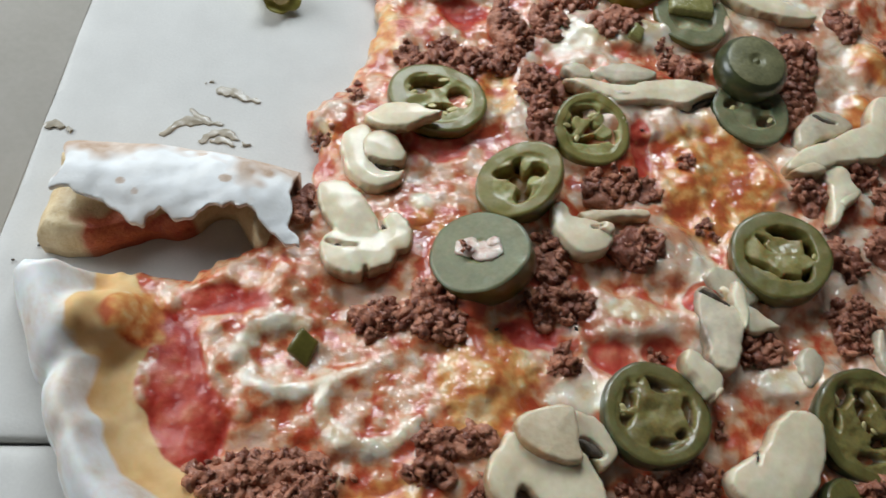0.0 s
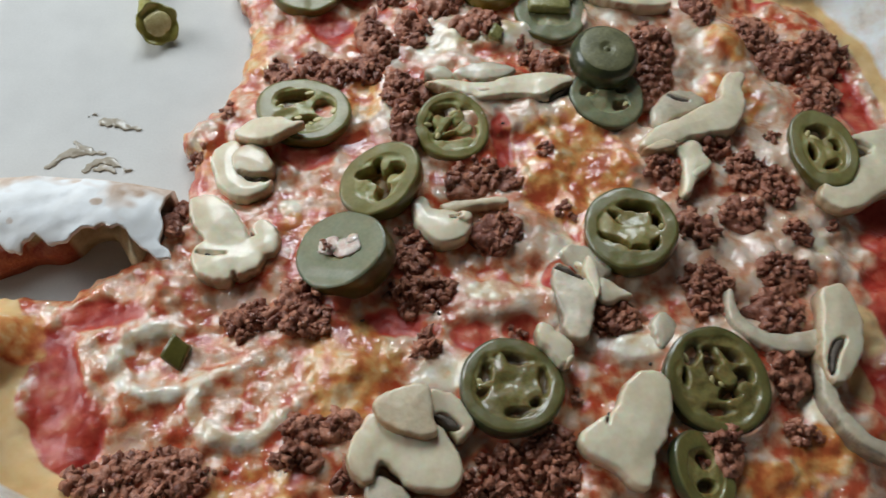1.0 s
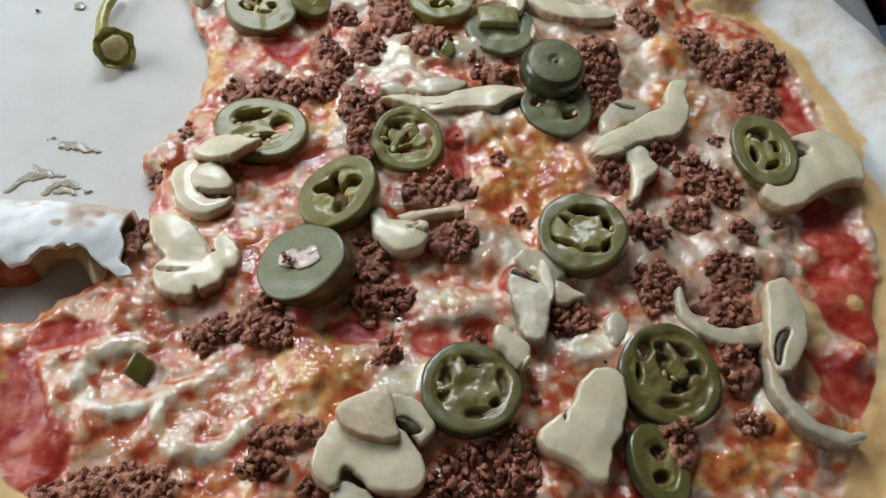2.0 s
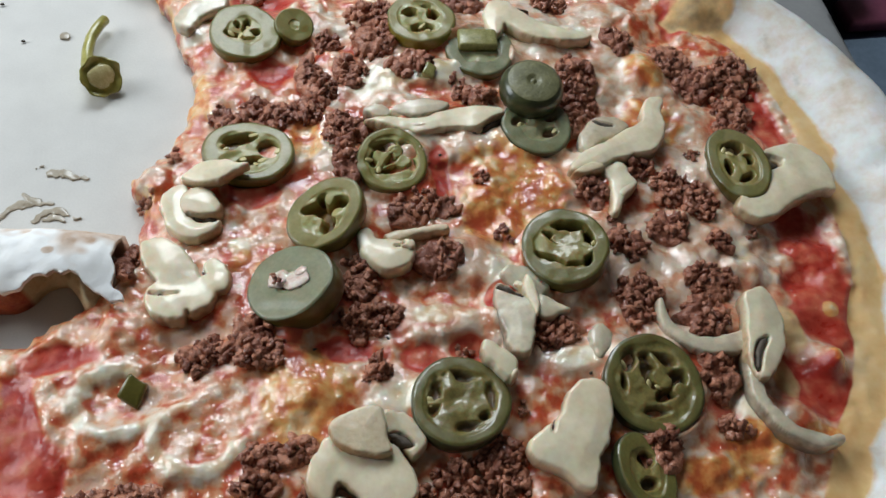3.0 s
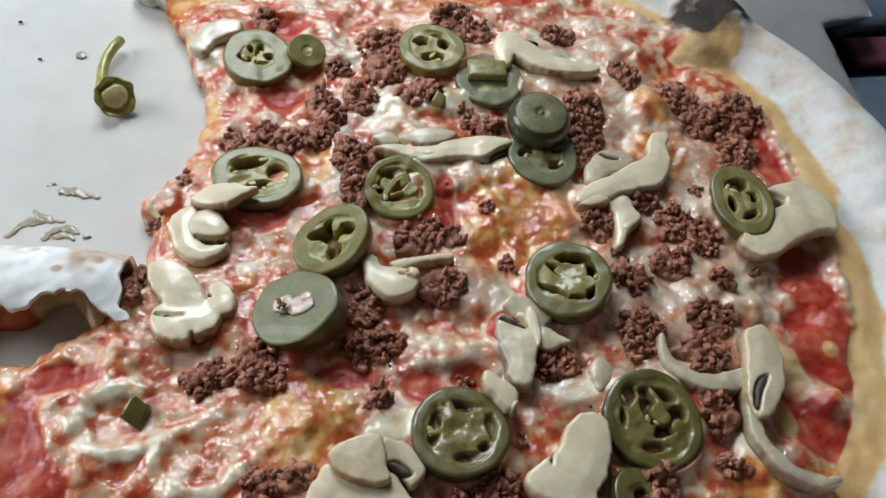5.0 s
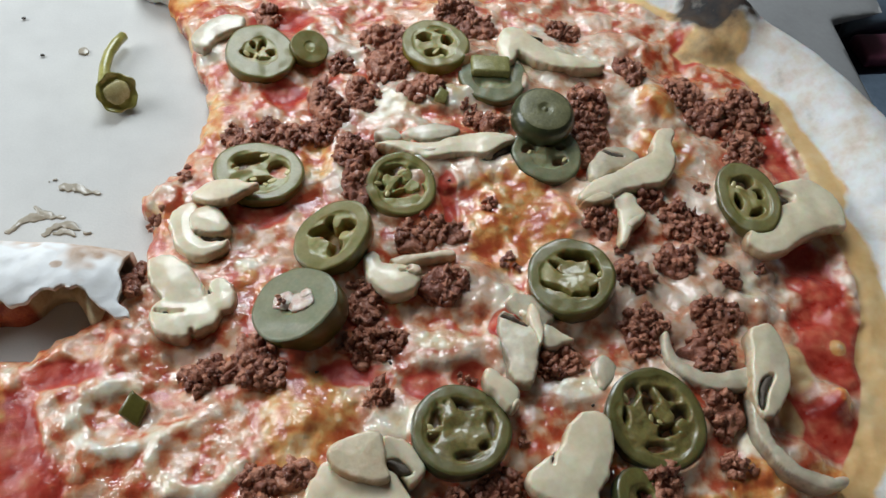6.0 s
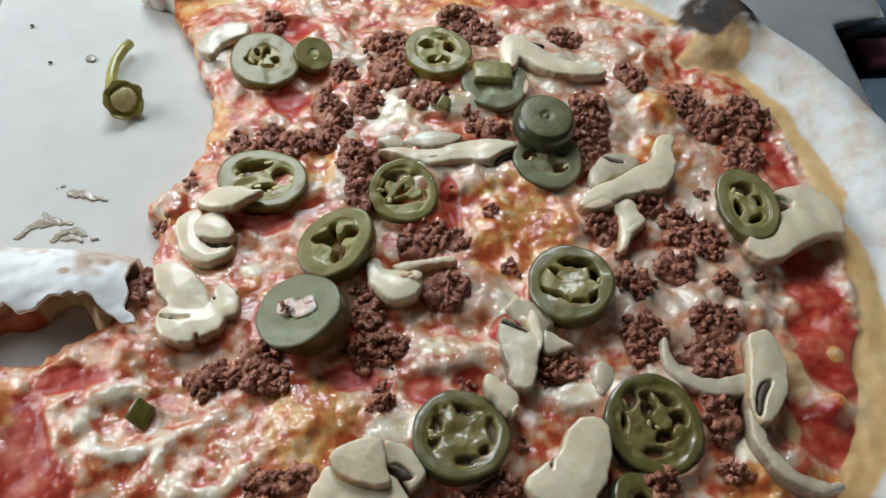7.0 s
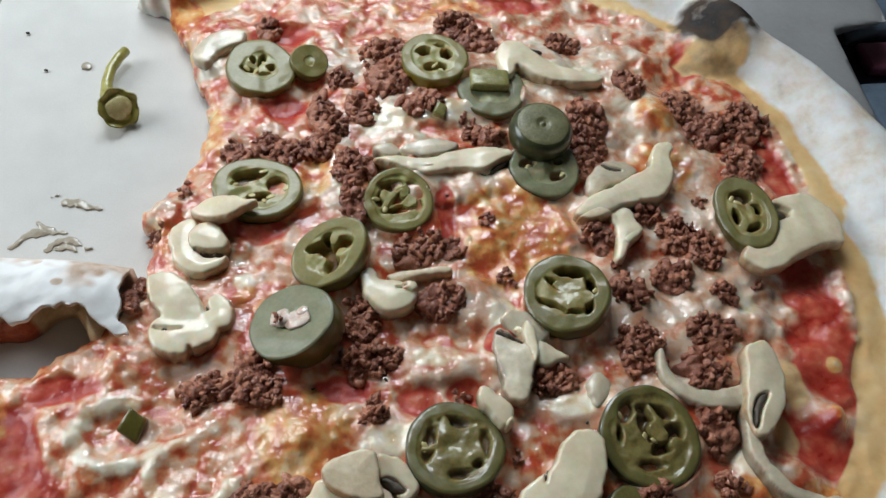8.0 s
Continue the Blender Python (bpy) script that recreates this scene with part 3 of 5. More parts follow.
def pizza_top(x, y, d):
    u = np.clip(rim_depth(x, y) / (rim_width(x, y) + 0.004), 0, 1)
    a = np.arctan2(y - CY, x - CX)
    crown = np.where(u < 0.42, np.sqrt(np.maximum(1 - (1 - u / 0.42) ** 2, 0)), 0.5 + 0.5 * np.cos(np.pi * np.clip((u - 0.42) / 0.58, 0, 1)))
    crown = crown * (0.90 + 0.22 * (grain(x, y, 0.035, 10) - 0.5) + 0.05 * (grain(x, y, 0.009, 11) - 0.5))
    crown = crown * (1 - 0.25 * np.exp(-((a + 0.03) / 0.035) ** 2)) * (1 - 0.30 * np.exp(-((np.abs(a) - 2.78) / 0.035) ** 2))
    calm = 1 - 0.8 * np.maximum(tan_band(x, y), dough(x, y))
    flat_z = 0.0078 + 0.0026 * (grain(x, y, 0.020, 0) - 0.5) + calm * 0.0030 * (grain(x, y, 0.0085, 1) - 0.5)
    wet = np.maximum(spots(x, y, WHITE), cheese_rings(x, y))
    sway = 0.004 * grain(x, y, 0.006, 4), 0.004 * grain(x, y, 0.006, 6)
    flat_z = flat_z + calm * (1 - 0.6 * spots(x, y, RED)) * (0.4 + 1.2 * grain(x, y, 0.013, 8)) * (0.0014 * (grain(x + sway[0], y + sway[1], 0.0042, 2) - 0.5) + (1 - 0.6 * wet) * 0.0006 * (grain(x, y, 0.0020, 3) - 0.5))
    for px, py, pr in SUNK:
        off = np.hypot(x - px, y - py) - pr
        flat_z = flat_z + 0.0022 * np.exp(-np.where(off > 0, off / 0.0016, -off / 0.0030))
    flat_z = flat_z + 0.0016 * spots(x, y, WHITE) + 0.0013 * cheese_rings(x, y) - 0.0012 * spots(x, y, RED)
    flat_z = flat_z + 0.0040 * np.exp(-(((x - 0.0621) / 0.009) ** 2 + ((y - 0.0873) / 0.010) ** 2)) + 0.0030 * np.exp(-(((x - 0.1846) / 0.005) ** 2 + ((y - 0.1865) / 0.006) ** 2))
    flat_z = flat_z + 0.0035 * np.exp(-(((x - 0.2001) / 0.0035) ** 2 + ((y - 0.0751) / 0.0035) ** 2))
    flat_z = flat_z + 0.0022 * np.exp(-(((x - 0.2025) / 0.003) ** 2 + ((y - 0.0767) / 0.0034) ** 2)) + 0.0014 * np.exp(-(((x - 0.2090) / 0.0022) ** 2 + ((y - 0.0915) / 0.0024) ** 2))
    t = step(u, 0.70, 1.0)
    z = (0.0075 + 0.0115 * crown) * (1 - t) + flat_z * t
    z = z + 0.0080 * np.exp(-(((x + 0.0205) / 0.0072) ** 2 + ((y - 0.0985) / 0.0072) ** 2) ** 2)
    z = z + 0.0060 * np.exp(-(((x - 0.216) / 0.013) ** 2 + ((y - 0.2200) / 0.014) ** 2) ** 2)
    outer = np.clip(rim_depth(x, y) / 0.010, 0, 1)
    z = z * (0.15 + 0.85 * np.sqrt(np.maximum(1 - (1 - outer) ** 2, 0)))
    return 0.0012 + (z - 0.0012) * (0.45 + 0.55 * np.sqrt(np.clip(d / 0.0035, 0, 1)))


def heat(x, y, d):
    return np.maximum(np.maximum(0.46 * spots(x, y, ((0.2130, 0.2130, 0.0120, 0.0090),), 0.5), spots(x, y, ((0.2165, 0.2245, 0.0125, 0.0100),), 0.55)), 0.75 * spots(x, y, ((0.007, 0.268, 0.008, 0.010),)))


def blister(x, y):
    return spots(x, y, ((-0.0190, 0.0975, 0.0085, 0.0090), (0.2120, 0.2130, 0.0120, 0.0100)))


LOOK = {
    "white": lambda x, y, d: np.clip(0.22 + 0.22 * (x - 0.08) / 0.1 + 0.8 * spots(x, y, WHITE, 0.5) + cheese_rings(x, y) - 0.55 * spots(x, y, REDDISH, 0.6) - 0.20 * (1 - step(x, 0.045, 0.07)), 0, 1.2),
    "curd": lambda x, y, d: np.clip(cheese_rings(x, y) + 0.8 * spots(x, y, CURD, 0.5) + 0.42 * spots(x, y, CREAMY, 0.6) - 0.28 * cheese_rings(x, y), 0, 1),
    "red": lambda x, y, d: np.clip(spots(x, y, RED) + 0.26 * spots(x, y, REDDISH, 0.5), 0, 1) * (1 - cheese_rings(x, y)),
    "brown": lambda x, y, d: spots(x, y, BROWN, 0.4),
    "tan": lambda x, y, d: np.clip(np.maximum(tan_band(x, y), np.maximum(dough(x, y), blister(x, y))) + 0.62 * spots(x, y, ((0.1947, 0.0874, 0.0042, 0.0090), (0.1880, 0.0732, 0.0034, 0.0070)), 0.5) + 0.55 * (1 - step(torn_sdf(x, y), 0.0004, 0.0016)) * (grain(x, y, 0.004, 5) > 0.5), 0, 1),
    "flour": lambda x, y, d: dough(x, y) * (1 - blister(x, y)),
    "char": heat,
}


def on_rim(x, y):
    return rim_depth(x, y) < rim_width(x, y) * 1.02


pizza = thing("pizza", "baked pizza with a floury rim and a torn-out slice", "pizza")
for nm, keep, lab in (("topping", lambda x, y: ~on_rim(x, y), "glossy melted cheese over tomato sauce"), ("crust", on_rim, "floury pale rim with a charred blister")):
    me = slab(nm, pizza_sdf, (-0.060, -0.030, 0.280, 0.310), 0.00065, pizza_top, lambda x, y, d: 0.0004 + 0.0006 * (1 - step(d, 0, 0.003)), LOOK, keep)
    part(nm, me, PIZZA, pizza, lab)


def ground(x, y):
    """Height of the pizza under a place."""
    px, py = np.array([x]), np.array([y])
    return float(pizza_top(px, py, np.maximum(-pizza_sdf(px, py), 0))[0])

# ---- jalapeno slices ----
VIEW = -8.0  # the hollows are set out as one sees them when facing the window


def pepper_disc(r, thick, hollows, lobes, inner, turn, seed, deep=0.75, nr=46, na=128):
    """Flesh of a slice, its top at z = 0. hollows and lobes: ovals (x, y, half lengths, turn) in units of the radius."""
    rad, ang = np.meshgrid(np.linspace(0, 1, nr), np.linspace(0, math.tau, na, endpoint=False), indexing="ij")
    wob = 1 + 0.022 * np.sin(2 * ang + seed) + 0.018 * np.sin(3 * ang + 2 * seed) + 0.006 * np.sin(7 * ang + seed)
    x, y = rad * np.cos(ang) * r * wob, rad * np.sin(ang) * r * wob
    c, s = math.cos(radians(VIEW - turn)), math.sin(radians(VIEW - turn))
    u, v = (x * c + y * s) / r, (-x * s + y * c) / r
    g1, g2 = grain(x + seed, y, 0.0032, seed % 12), grain(x + seed, y, 0.0012, (seed + 3) % 12)
    gap = np.full(x.shape, 1.0)
    for a, b, p, q, w in hollows:
        gap = np.minimum(gap, oval_sdf(a, b, p, q, w)(u, v))
    for a, b, p, q, w in lobes:
        gap = np.maximum(gap, -oval_sdf(a, b, p, q, w)(u, v))
    gap = gap + 0.07 * (g1 - 0.5) + 0.03 * (g2 - 0.5)
    hollow = 1 - step(gap, -0.075, 0.012)
    core = (1 - step(rad + 0.10 * (g1 - 0.5), inner - 0.07, inner + 0.03)) * (1 - hollow)
    z = -hollow * thick * deep * (0.85 + 0.3 * g1) - core * 0.00030 + core * 0.0007 * (g1 - 0.5) + core * 0.0002 * (g2 - 0.5)
    z = z - 0.0003 * step(rad, 0.93, 1.0) ** 2 + 0.0004 * (g1 - 0.5) + 0.0004 * np.sin(ang + seed) * rad
    V = np.stack((x.ravel(), y.ravel(), z.ravel()), 1).tolist()
    F = [(i * na + k, (i + 1) * na + k, (i + 1) * na + (k + 1) % na, i * na + (k + 1) % na) for i in range(nr - 1) for k in range(na)]
    me = bpy.data.meshes.new("flesh")
    me.from_pydata(V, [], F)
    for key, val in (("hollow", hollow), ("pith", core), ("rind", step(rad, 0.94, 1.0) * (0.7 + 0.3 * g1))):
        me.attributes.new(key, "FLOAT", "POINT").data.foreach_set("value", val.ravel().astype(np.float32))
    me.validate()
    inside = [(float(a), float(b)) for a, b, h, q in zip(x.ravel(), y.ravel(), hollow.ravel(), rad.ravel()) if 0.2 < h < 0.8 and q < inner]
    return me, wob[-1], z[-1], inside


def pepper_slice(x, y, z, r, thick=0.005, turn=0.0, lean=(0, 0), stretch=(1.0, 1.0), hollows=(), lobes=(), inner=0.7, seed=1, seeds=3, skin=None, flesh=None, deep=0.75,
                 label="olive-green pickled jalapeno slice lying on the melted cheese"):
    ob = thing("jalapeno_slice", label, "jalapeno", "jalapeno slices on the pizza", "", pose(x, y, z, lean[0], lean[1], turn))
    me, wob, brim, inside = pepper_disc(r, thick, hollows, lobes, inner, turn, seed, deep)
    fl = part("flesh", me, flesh or FLESH, ob)
    na = len(wob)
    bm = bmesh.new()
    rings = []
    for dz, k, own in ((0.0, 1.0, 1), (-0.00035, 1.012, 1), (-0.45 * thick, 1.022, 0), (-thick * 0.85, 1.0, 0), (-thick, 0.93, 0), (-thick, 0.0, 0)):
        rings.append([bm.verts.new((r * w * k * math.cos(i * math.tau / na), r * w * k * math.sin(i * math.tau / na), dz + own * float(brim[i]))) for i, w in enumerate(wob)])
    for r0, r1 in zip(rings[:-1], rings[1:]):
        for i in range(na):
            bm.faces.new((r0[i], r1[i], r1[(i + 1) % na], r0[(i + 1) % na]))
    part("skin", bm, skin or SKIN, ob, "glossy darker green skin")
    rng = random.Random(seed)
    for n in range(seeds if inside else 0):
        a, b = rng.choice(inside)
        s = part("seed", SEED_MESH[n % 3], SEED, fl)
        s.matrix_basis = pose(a, b, -thick * 0.16, rng.uniform(-35, 35), rng.uniform(-35, 35), rng.uniform(0, 360))
    ob.scale = (*stretch, 1)
    return ob


def mesh_of(bm, name):
    me = bpy.data.meshes.new(name)
    bm.to_mesh(me)
    bm.free()
    return me


SEED_MESH = [mesh_of(lump(0.0010, 1.45, 0.75, 0.32, 0.15, k), "seed") for k in range(3)]

pepper_slice(0.0525, 0.1628, 0.0131, 0.0112, 0.0048, -8, (0, 2), (1.17, 1), ((-0.22, 0.38, 0.42, 0.20, 22), (-0.42, 0.10, 0.22, 0.17, 40), (0.44, 0.08, 0.24, 0.32, 10), (0.10, -0.32, 0.30, 0.14, 15)),
             ((0.02, 0.14, 0.14, 0.36, -30),), 0.72, 3, 6)
pepper_slice(0.0936, 0.1552, 0.0128, 0.0106, 0.0045, 0, (8, 0), (1, 1), ((-0.22, 0.44, 0.42, 0.17, 14), (0.42, 0.34, 0.30, 0.16, -40), (0.55, -0.10, 0.14, 0.24, 10), (0.05, -0.30, 0.50, 0.11, 14), (-0.52, 0.02, 0.12, 0.30, -10), (0.0, 0.05, 0.10, 0.36, -40)),
             ((-0.34, 0.10, 0.20, 0.20, 0), (0.16, 0.30, 0.15, 0.24, -20), (0.30, -0.04, 0.24, 0.17, 30)), 0.76, 5, 3)
pepper_slice(0.0718, 0.1364, 0.0158, 0.0096, 0.0066, 35, (-8, -14), (1.22, 1), ((-0.30, 0.16, 0.36, 0.20, 12), (0.30, 0.20, 0.32, 0.22, -8), (0.0, 0.0, 0.24, 0.26, 0), (0.16, -0.36, 0.20, 0.28, -20), (-0.10, 0.42, 0.16, 0.16, 0)),
             ((0.08, 0.40, 0.13, 0.22, 0), (0.34, -0.06, 0.15, 0.15, 0), (-0.24, -0.26, 0.24, 0.18, 15)), 0.66, 7, 0)
pale = pepper_slice(0.0606, 0.1156, 0.0156, 0.0108, 0.0090, 0, (-3, -24), (1.14, 1), ((-0.06, -0.02, 0.20, 0.13, 20),), (), 0.30, 4, 0, None, PALE_FLESH, 0.22,
                    "greyish green jalapeno slice with a cheese-filled core")
for k, (u, v, a, b, w) in enumerate(((0.0018, -0.0006, 1.0, 0.80, -15), (-0.0024, 0.0014, 0.80, 0.75, 30), (0.0030, 0.0012, 0.55, 0.45, 60))):
    part("filling", lump(0.0034, a, b, 0.20, 0.30, 70 + k, 3), PINK_CHEESE, pale, "pinkish cheese in the core").matrix_basis = pose(u, v, 0.0001, 0, 0, w)
pepper_slice(0.0993, 0.0784, 0.0128, 0.0118, 0.0050, 20, (-5, 2), (1.07, 1), ((0.02, 0.58, 0.40, 0.13, -4), (-0.50, 0.10, 0.16, 0.46, -8), (0.62, 0.06, 0.10, 0.36, 6), (0.16, -0.56, 0.32, 0.10, 12), (0.46, -0.36, 0.16, 0.10, 40)),
             ((-0.18, 0.50, 0.06, 0.20, 20), (-0.5, -0.04, 0.2, 0.05, 10)), 0.78, 11, 2, DARK_SKIN, BROWN_FLESH, 0.5)
pepper_slice(0.1490, 0.0756, 0.0130, 0.0130, 0.0055, 60, (0, -3), (1, 1), ((-0.44, 0.46, 0.13, 0.26, -35), (0.20, 0.50, 0.42, 0.13, -10), (-0.02, 0.20, 0.18, 0.34, 8), (0.46, 0.06, 0.30, 0.18, 30), (0.24, -0.20, 0.26, 0.16, 20), (-0.02, -0.56, 0.28, 0.10, 6), (-0.60, 0.02, 0.08, 0.20, 0)),
             ((0.18, 0.10, 0.16, 0.20, 30), (0.52, -0.14, 0.14, 0.12, 0), (0.10, 0.52, 0.05, 0.2, 30)), 0.82, 13, 3, DARK_SKIN, BROWN_FLESH, 0.65)
pepper_slice(0.0538, 0.2138, 0.0126, 0.0114, 0.0050, 0, (6, 3), (1, 1), ((0.02, 0.24, 0.12, 0.26, -10), (-0.24, 0.22, 0.11, 0.14, 30), (-0.26, -0.20, 0.30, 0.11, -16), (0.30, 0.0, 0.15, 0.14, 20), (0.10, -0.28, 0.22, 0.08, 14)), ((0.04, 0.0, 0.10, 0.08, 0),), 0.52, 17, 3)
pepper_slice(0.1119, 0.2140, 0.0140, 0.0114, 0.0068, 90, (-4, 0), (1, 1), ((-0.32, 0.24, 0.26, 0.20, 10), (0.36, 0.16, 0.20, 0.26, 10), (0.02, -0.38, 0.34, 0.18, 4), (0.14, 0.50, 0.14, 0.10, 0)), ((0.02, 0.02, 0.12, 0.3, 8),), 0.70, 19, 2, YELLOW_SKIN)
pepper_slice(0.1358, 0.1174, 0.0160, 0.0119, 0.0078, 10, (-1, -14), (1, 1), ((-0.30, 0.26, 0.26, 0.10, -40), (0.16, 0.50, 0.44, 0.15, -10), (0.56, 0.14, 0.13, 0.36, 14), (-0.26, -0.36, 0.42, 0.10, -30), (0.10, -0.52, 0.24, 0.09, 4), (0.52, -0.34, 0.10, 0.22, -20)),
             ((-0.02, 0.22, 0.26, 0.20, 0), (0.36, -0.16, 0.22, 0.2, 20)), 0.70, 23, 1, None, DARK_FLESH, 0.8)
pepper_slice(0.1985, 0.1412, 0.0145, 0.0088, 0.0055, 0, (2, -14), (1.0, 1.5), ((-0.06, 0.42, 0.42, 0.22, 10), (0.30, 0.06, 0.26, 0.16, 20), (-0.36, -0.10, 0.16, 0.26, 0), (0.10, -0.44, 0.32, 0.12, 20)), ((0.06, -0.02, 0.24, 0.16, 30),), 0.70, 29, 2, None, DARK_FLESH)
half = pepper_slice(0.1300, 0.2005, 0.0112, 0.0116, 0.0040, 0, (0, 0), (1, 1), (), (), 0.62, 31, 0, None, PALE_FLESH)
part("pith", block(-0.0068, -0.0020, -0.0010, 0.0066, 0.0062, 0.0022, 0.0012), PITH, half, "pale green bar of pith").matrix_basis = pose(-0.0008, 0.0006, 0.0006, 0, 0, -6)
pepper_slice(0.1408, 0.1652, 0.0118, 0.0112, 0.0045, 0, (2, 0), (1, 1), ((0.38, -0.26, 0.24, 0.17, 20), (-0.50, 0.08, 0.26, 0.15, 30), (0.40, 0.22, 0.14, 0.10, 0)), (), 0.55, 37, 3, DARK_SKIN, PALE_FLESH)
pepper_slice(0.1405, 0.0545, 0.0120, 0.0100, 0.0040, 0, (0, 14), (0.75, 1), ((0.1, 0.3, 0.3, 0.2, 0), (0.0, -0.3, 0.35, 0.16, 10)), (), 0.62, 41, 0, DARK_SKIN, DARK_FLESH)
pepper_slice(0.0700, 0.2155, 0.0125, 0.0062, 0.0045, 0, (14, 12), (1.05, 1), (), (), 0.3, 43, 0, label="small olive jalapeno end piece lying on the cheese")

cap = thing("jalapeno_end", "dark olive jalapeno end cap resting on another slice", "jalapeno", "jalapeno slices on the pizza", "", pose(0.1412, 0.1772, 0.0105, 4, 0, 0))
prof = ((0.0088, 0.0), (0.0099, 0.0018), (0.0103, 0.0042), (0.0100, 0.0062), (0.0091, 0.0078), (0.0082, 0.0084))
bm = bmesh.new()
rings = [[bm.verts.new((rr * math.cos(k * math.tau / 40), rr * math.sin(k * math.tau / 40), zz)) for k in range(40)] for rr, zz in prof]
for r0, r1 in zip(rings[:-1], rings[1:]):
    for k in range(40):
        bm.faces.new((r0[k], r0[(k + 1) % 40], r1[(k + 1) % 40], r1[k]))
bm.faces.new(rings[0][::-1])
part("skin", bm, DARK_SKIN, cap)
bm = bmesh.new()
rings = [[bm.verts.new((rr * math.cos(k * math.tau / 40), rr * math.sin(k * math.tau / 40), zz)) for k in range(40)] for rr, zz in ((0.0082, 0.0084), (0.0074, 0.0088), (0.0048, 0.0087), (0.0030, 0.0090), (0.0018, 0.0088), (0.0013, 0.0082), (0.0008, 0.0083), (0.0005, 0.0089))]
for r0, r1 in zip(rings[:-1], rings[1:]):
    for k in range(40):
        bm.faces.new((r0[k], r0[(k + 1) % 40], r1[(k + 1) % 40], r1[k]))
bm.faces.new(rings[-1])
part("cut_face", bm, CAP_CUT, cap, "paler cut face with a stalk scar")

for x, y, r, mat, lab in ((0.0214, 0.0939, 0.0032, SKIN, "dark olive diced jalapeno piece"), (0.1110, 0.1907, 0.0024, PITH, "tiny yellow-green jalapeno piece")):
    bm = block(-r, -0.8 * r, -0.0016, r, 0.8 * r, 0.0016, 0.0008)
    for v in bm.verts:
        v.co = v.co * (1 + 0.35 * noise.noise(v.co * 400)) + Vector((0.12 * v.co.y, 0, 0.12 * v.co.x))
    ob = tagged(part("jalapeno_piece", bm, mat), lab, "jalapeno", "jalapeno pieces")
    ob.matrix_basis = pose(x, y, ground(x, y) + 0.0010, 14, -8, 62)


# ---- mushroom slices ----
def outline(pts):
    """The distance to a closed smooth outline through a few points; below 0 inside."""
    p = np.array(pts, float)
    n, w = len(p), np.linspace(0, 1, 6, endpoint=False)[:, None]
    loop = np.concatenate([0.5 * (2 * p[i] + (p[(i + 1) % n] - p[i - 1]) * w + (2 * p[i - 1] - 5 * p[i] + 4 * p[(i + 1) % n] - p[(i + 2) % n]) * w * w
                                  + (3 * p[i] - p[i - 1] - 3 * p[(i + 1) % n] + p[(i + 2) % n]) * w ** 3) for i in range(n)])

    def f(x, y):
        x, y = np.asarray(x, float), np.asarray(y, float)
        best, inside = np.full(x.shape, 9.0), np.zeros(x.shape, bool)
        for (ax, ay), (bx, by) in zip(loop, np.roll(loop, -1, 0)):
            dx, dy = bx - ax, by - ay
            k = np.clip(((x - ax) * dx + (y - ay) * dy) / max(dx * dx + dy * dy, 1e-12), 0, 1)
            best = np.minimum(best, np.hypot(x - ax - k * dx, y - ay - k * dy))
            if dy:
                inside ^= ((ay > y) != (by > y)) & (x < ax + (y - ay) / dy * dx)
        return np.where(inside, -best, best)
    f.span = (*p[:, :2].min(0), *p[:, :2].max(0))
    return f


def mushroom(label, base, parts):
    """parts: rows of (name, outline, thickness, lift, material)."""
    ob = thing("mushroom_slice", label, "mushroom", "mushroom slices on the pizza")
    # dark strips, each in a groove; in splits and folds they paint the shade
    slits = [p[1] for p in parts if p[4] is GILL]
    for nm, sdf, thick, lift, mat in parts:
        x0, y0, x1, y1 = sdf.span
        cuts = [] if mat is GILL else slits
        edge = rough_edge(rough_edge(sdf, 0.0003, 0.004, 6), 0.00025, 0.0014, 8)

        def top(x, y, d):
            z = base + 0.0006 + lift(x, y) + thick * 0.78 * (0.45 + 0.55 * np.sqrt(np.clip(1 - (1 - np.clip(d / 0.0006, 0, 1)) ** 2, 0, 1)))
            for g in cuts:
                z = z - 0.0013 * (1 - step(g(x, y), -0.0001, 0.00025))
            return z + 0.0013 * (grain(x, y, 0.012, 2) - 0.5) + 0.0004 * (grain(x, y, 0.0042, 5) - 0.5) + 0.0008 * np.sqrt(np.clip(d / 0.0045, 0, 1)) - 0.0004

        def worn(x, y, d):
            v = 0.45 * (1 - step(d, 0.0001, 0.0006)) + 0.24 * (1 - step(d, 0.0002, 0.0020)) + 1.2 * (grain(x, y, 0.009, 4) - 0.62) + 0.3 * (grain(x, y, 0.003, 5) - 0.5)
            # darker along the slits: shade painted beside the brown edges
            for g in cuts:
                v = v + 0.5 * (1 - step(g(x, y), 0.0, 0.0006))
            return np.clip(v, 0, 1)
        me = slab(nm, edge, (x0 - 0.006, y0 - 0.006, x1 + 0.006, y1 + 0.006), 0.00042, top, lambda x, y, d: base + lift(x, y) - 0.0010 + 0 * d, {"edge": worn})
        part(nm, me, mat, ob)
    return ob


def level(h=0.0, gx=0.0, gy=0.0, cx=0.0, cy=0.0):
    """A lift: height and slopes away from a place."""
    return lambda x, y: h + gx * (x - cx) + gy * (y - cy)


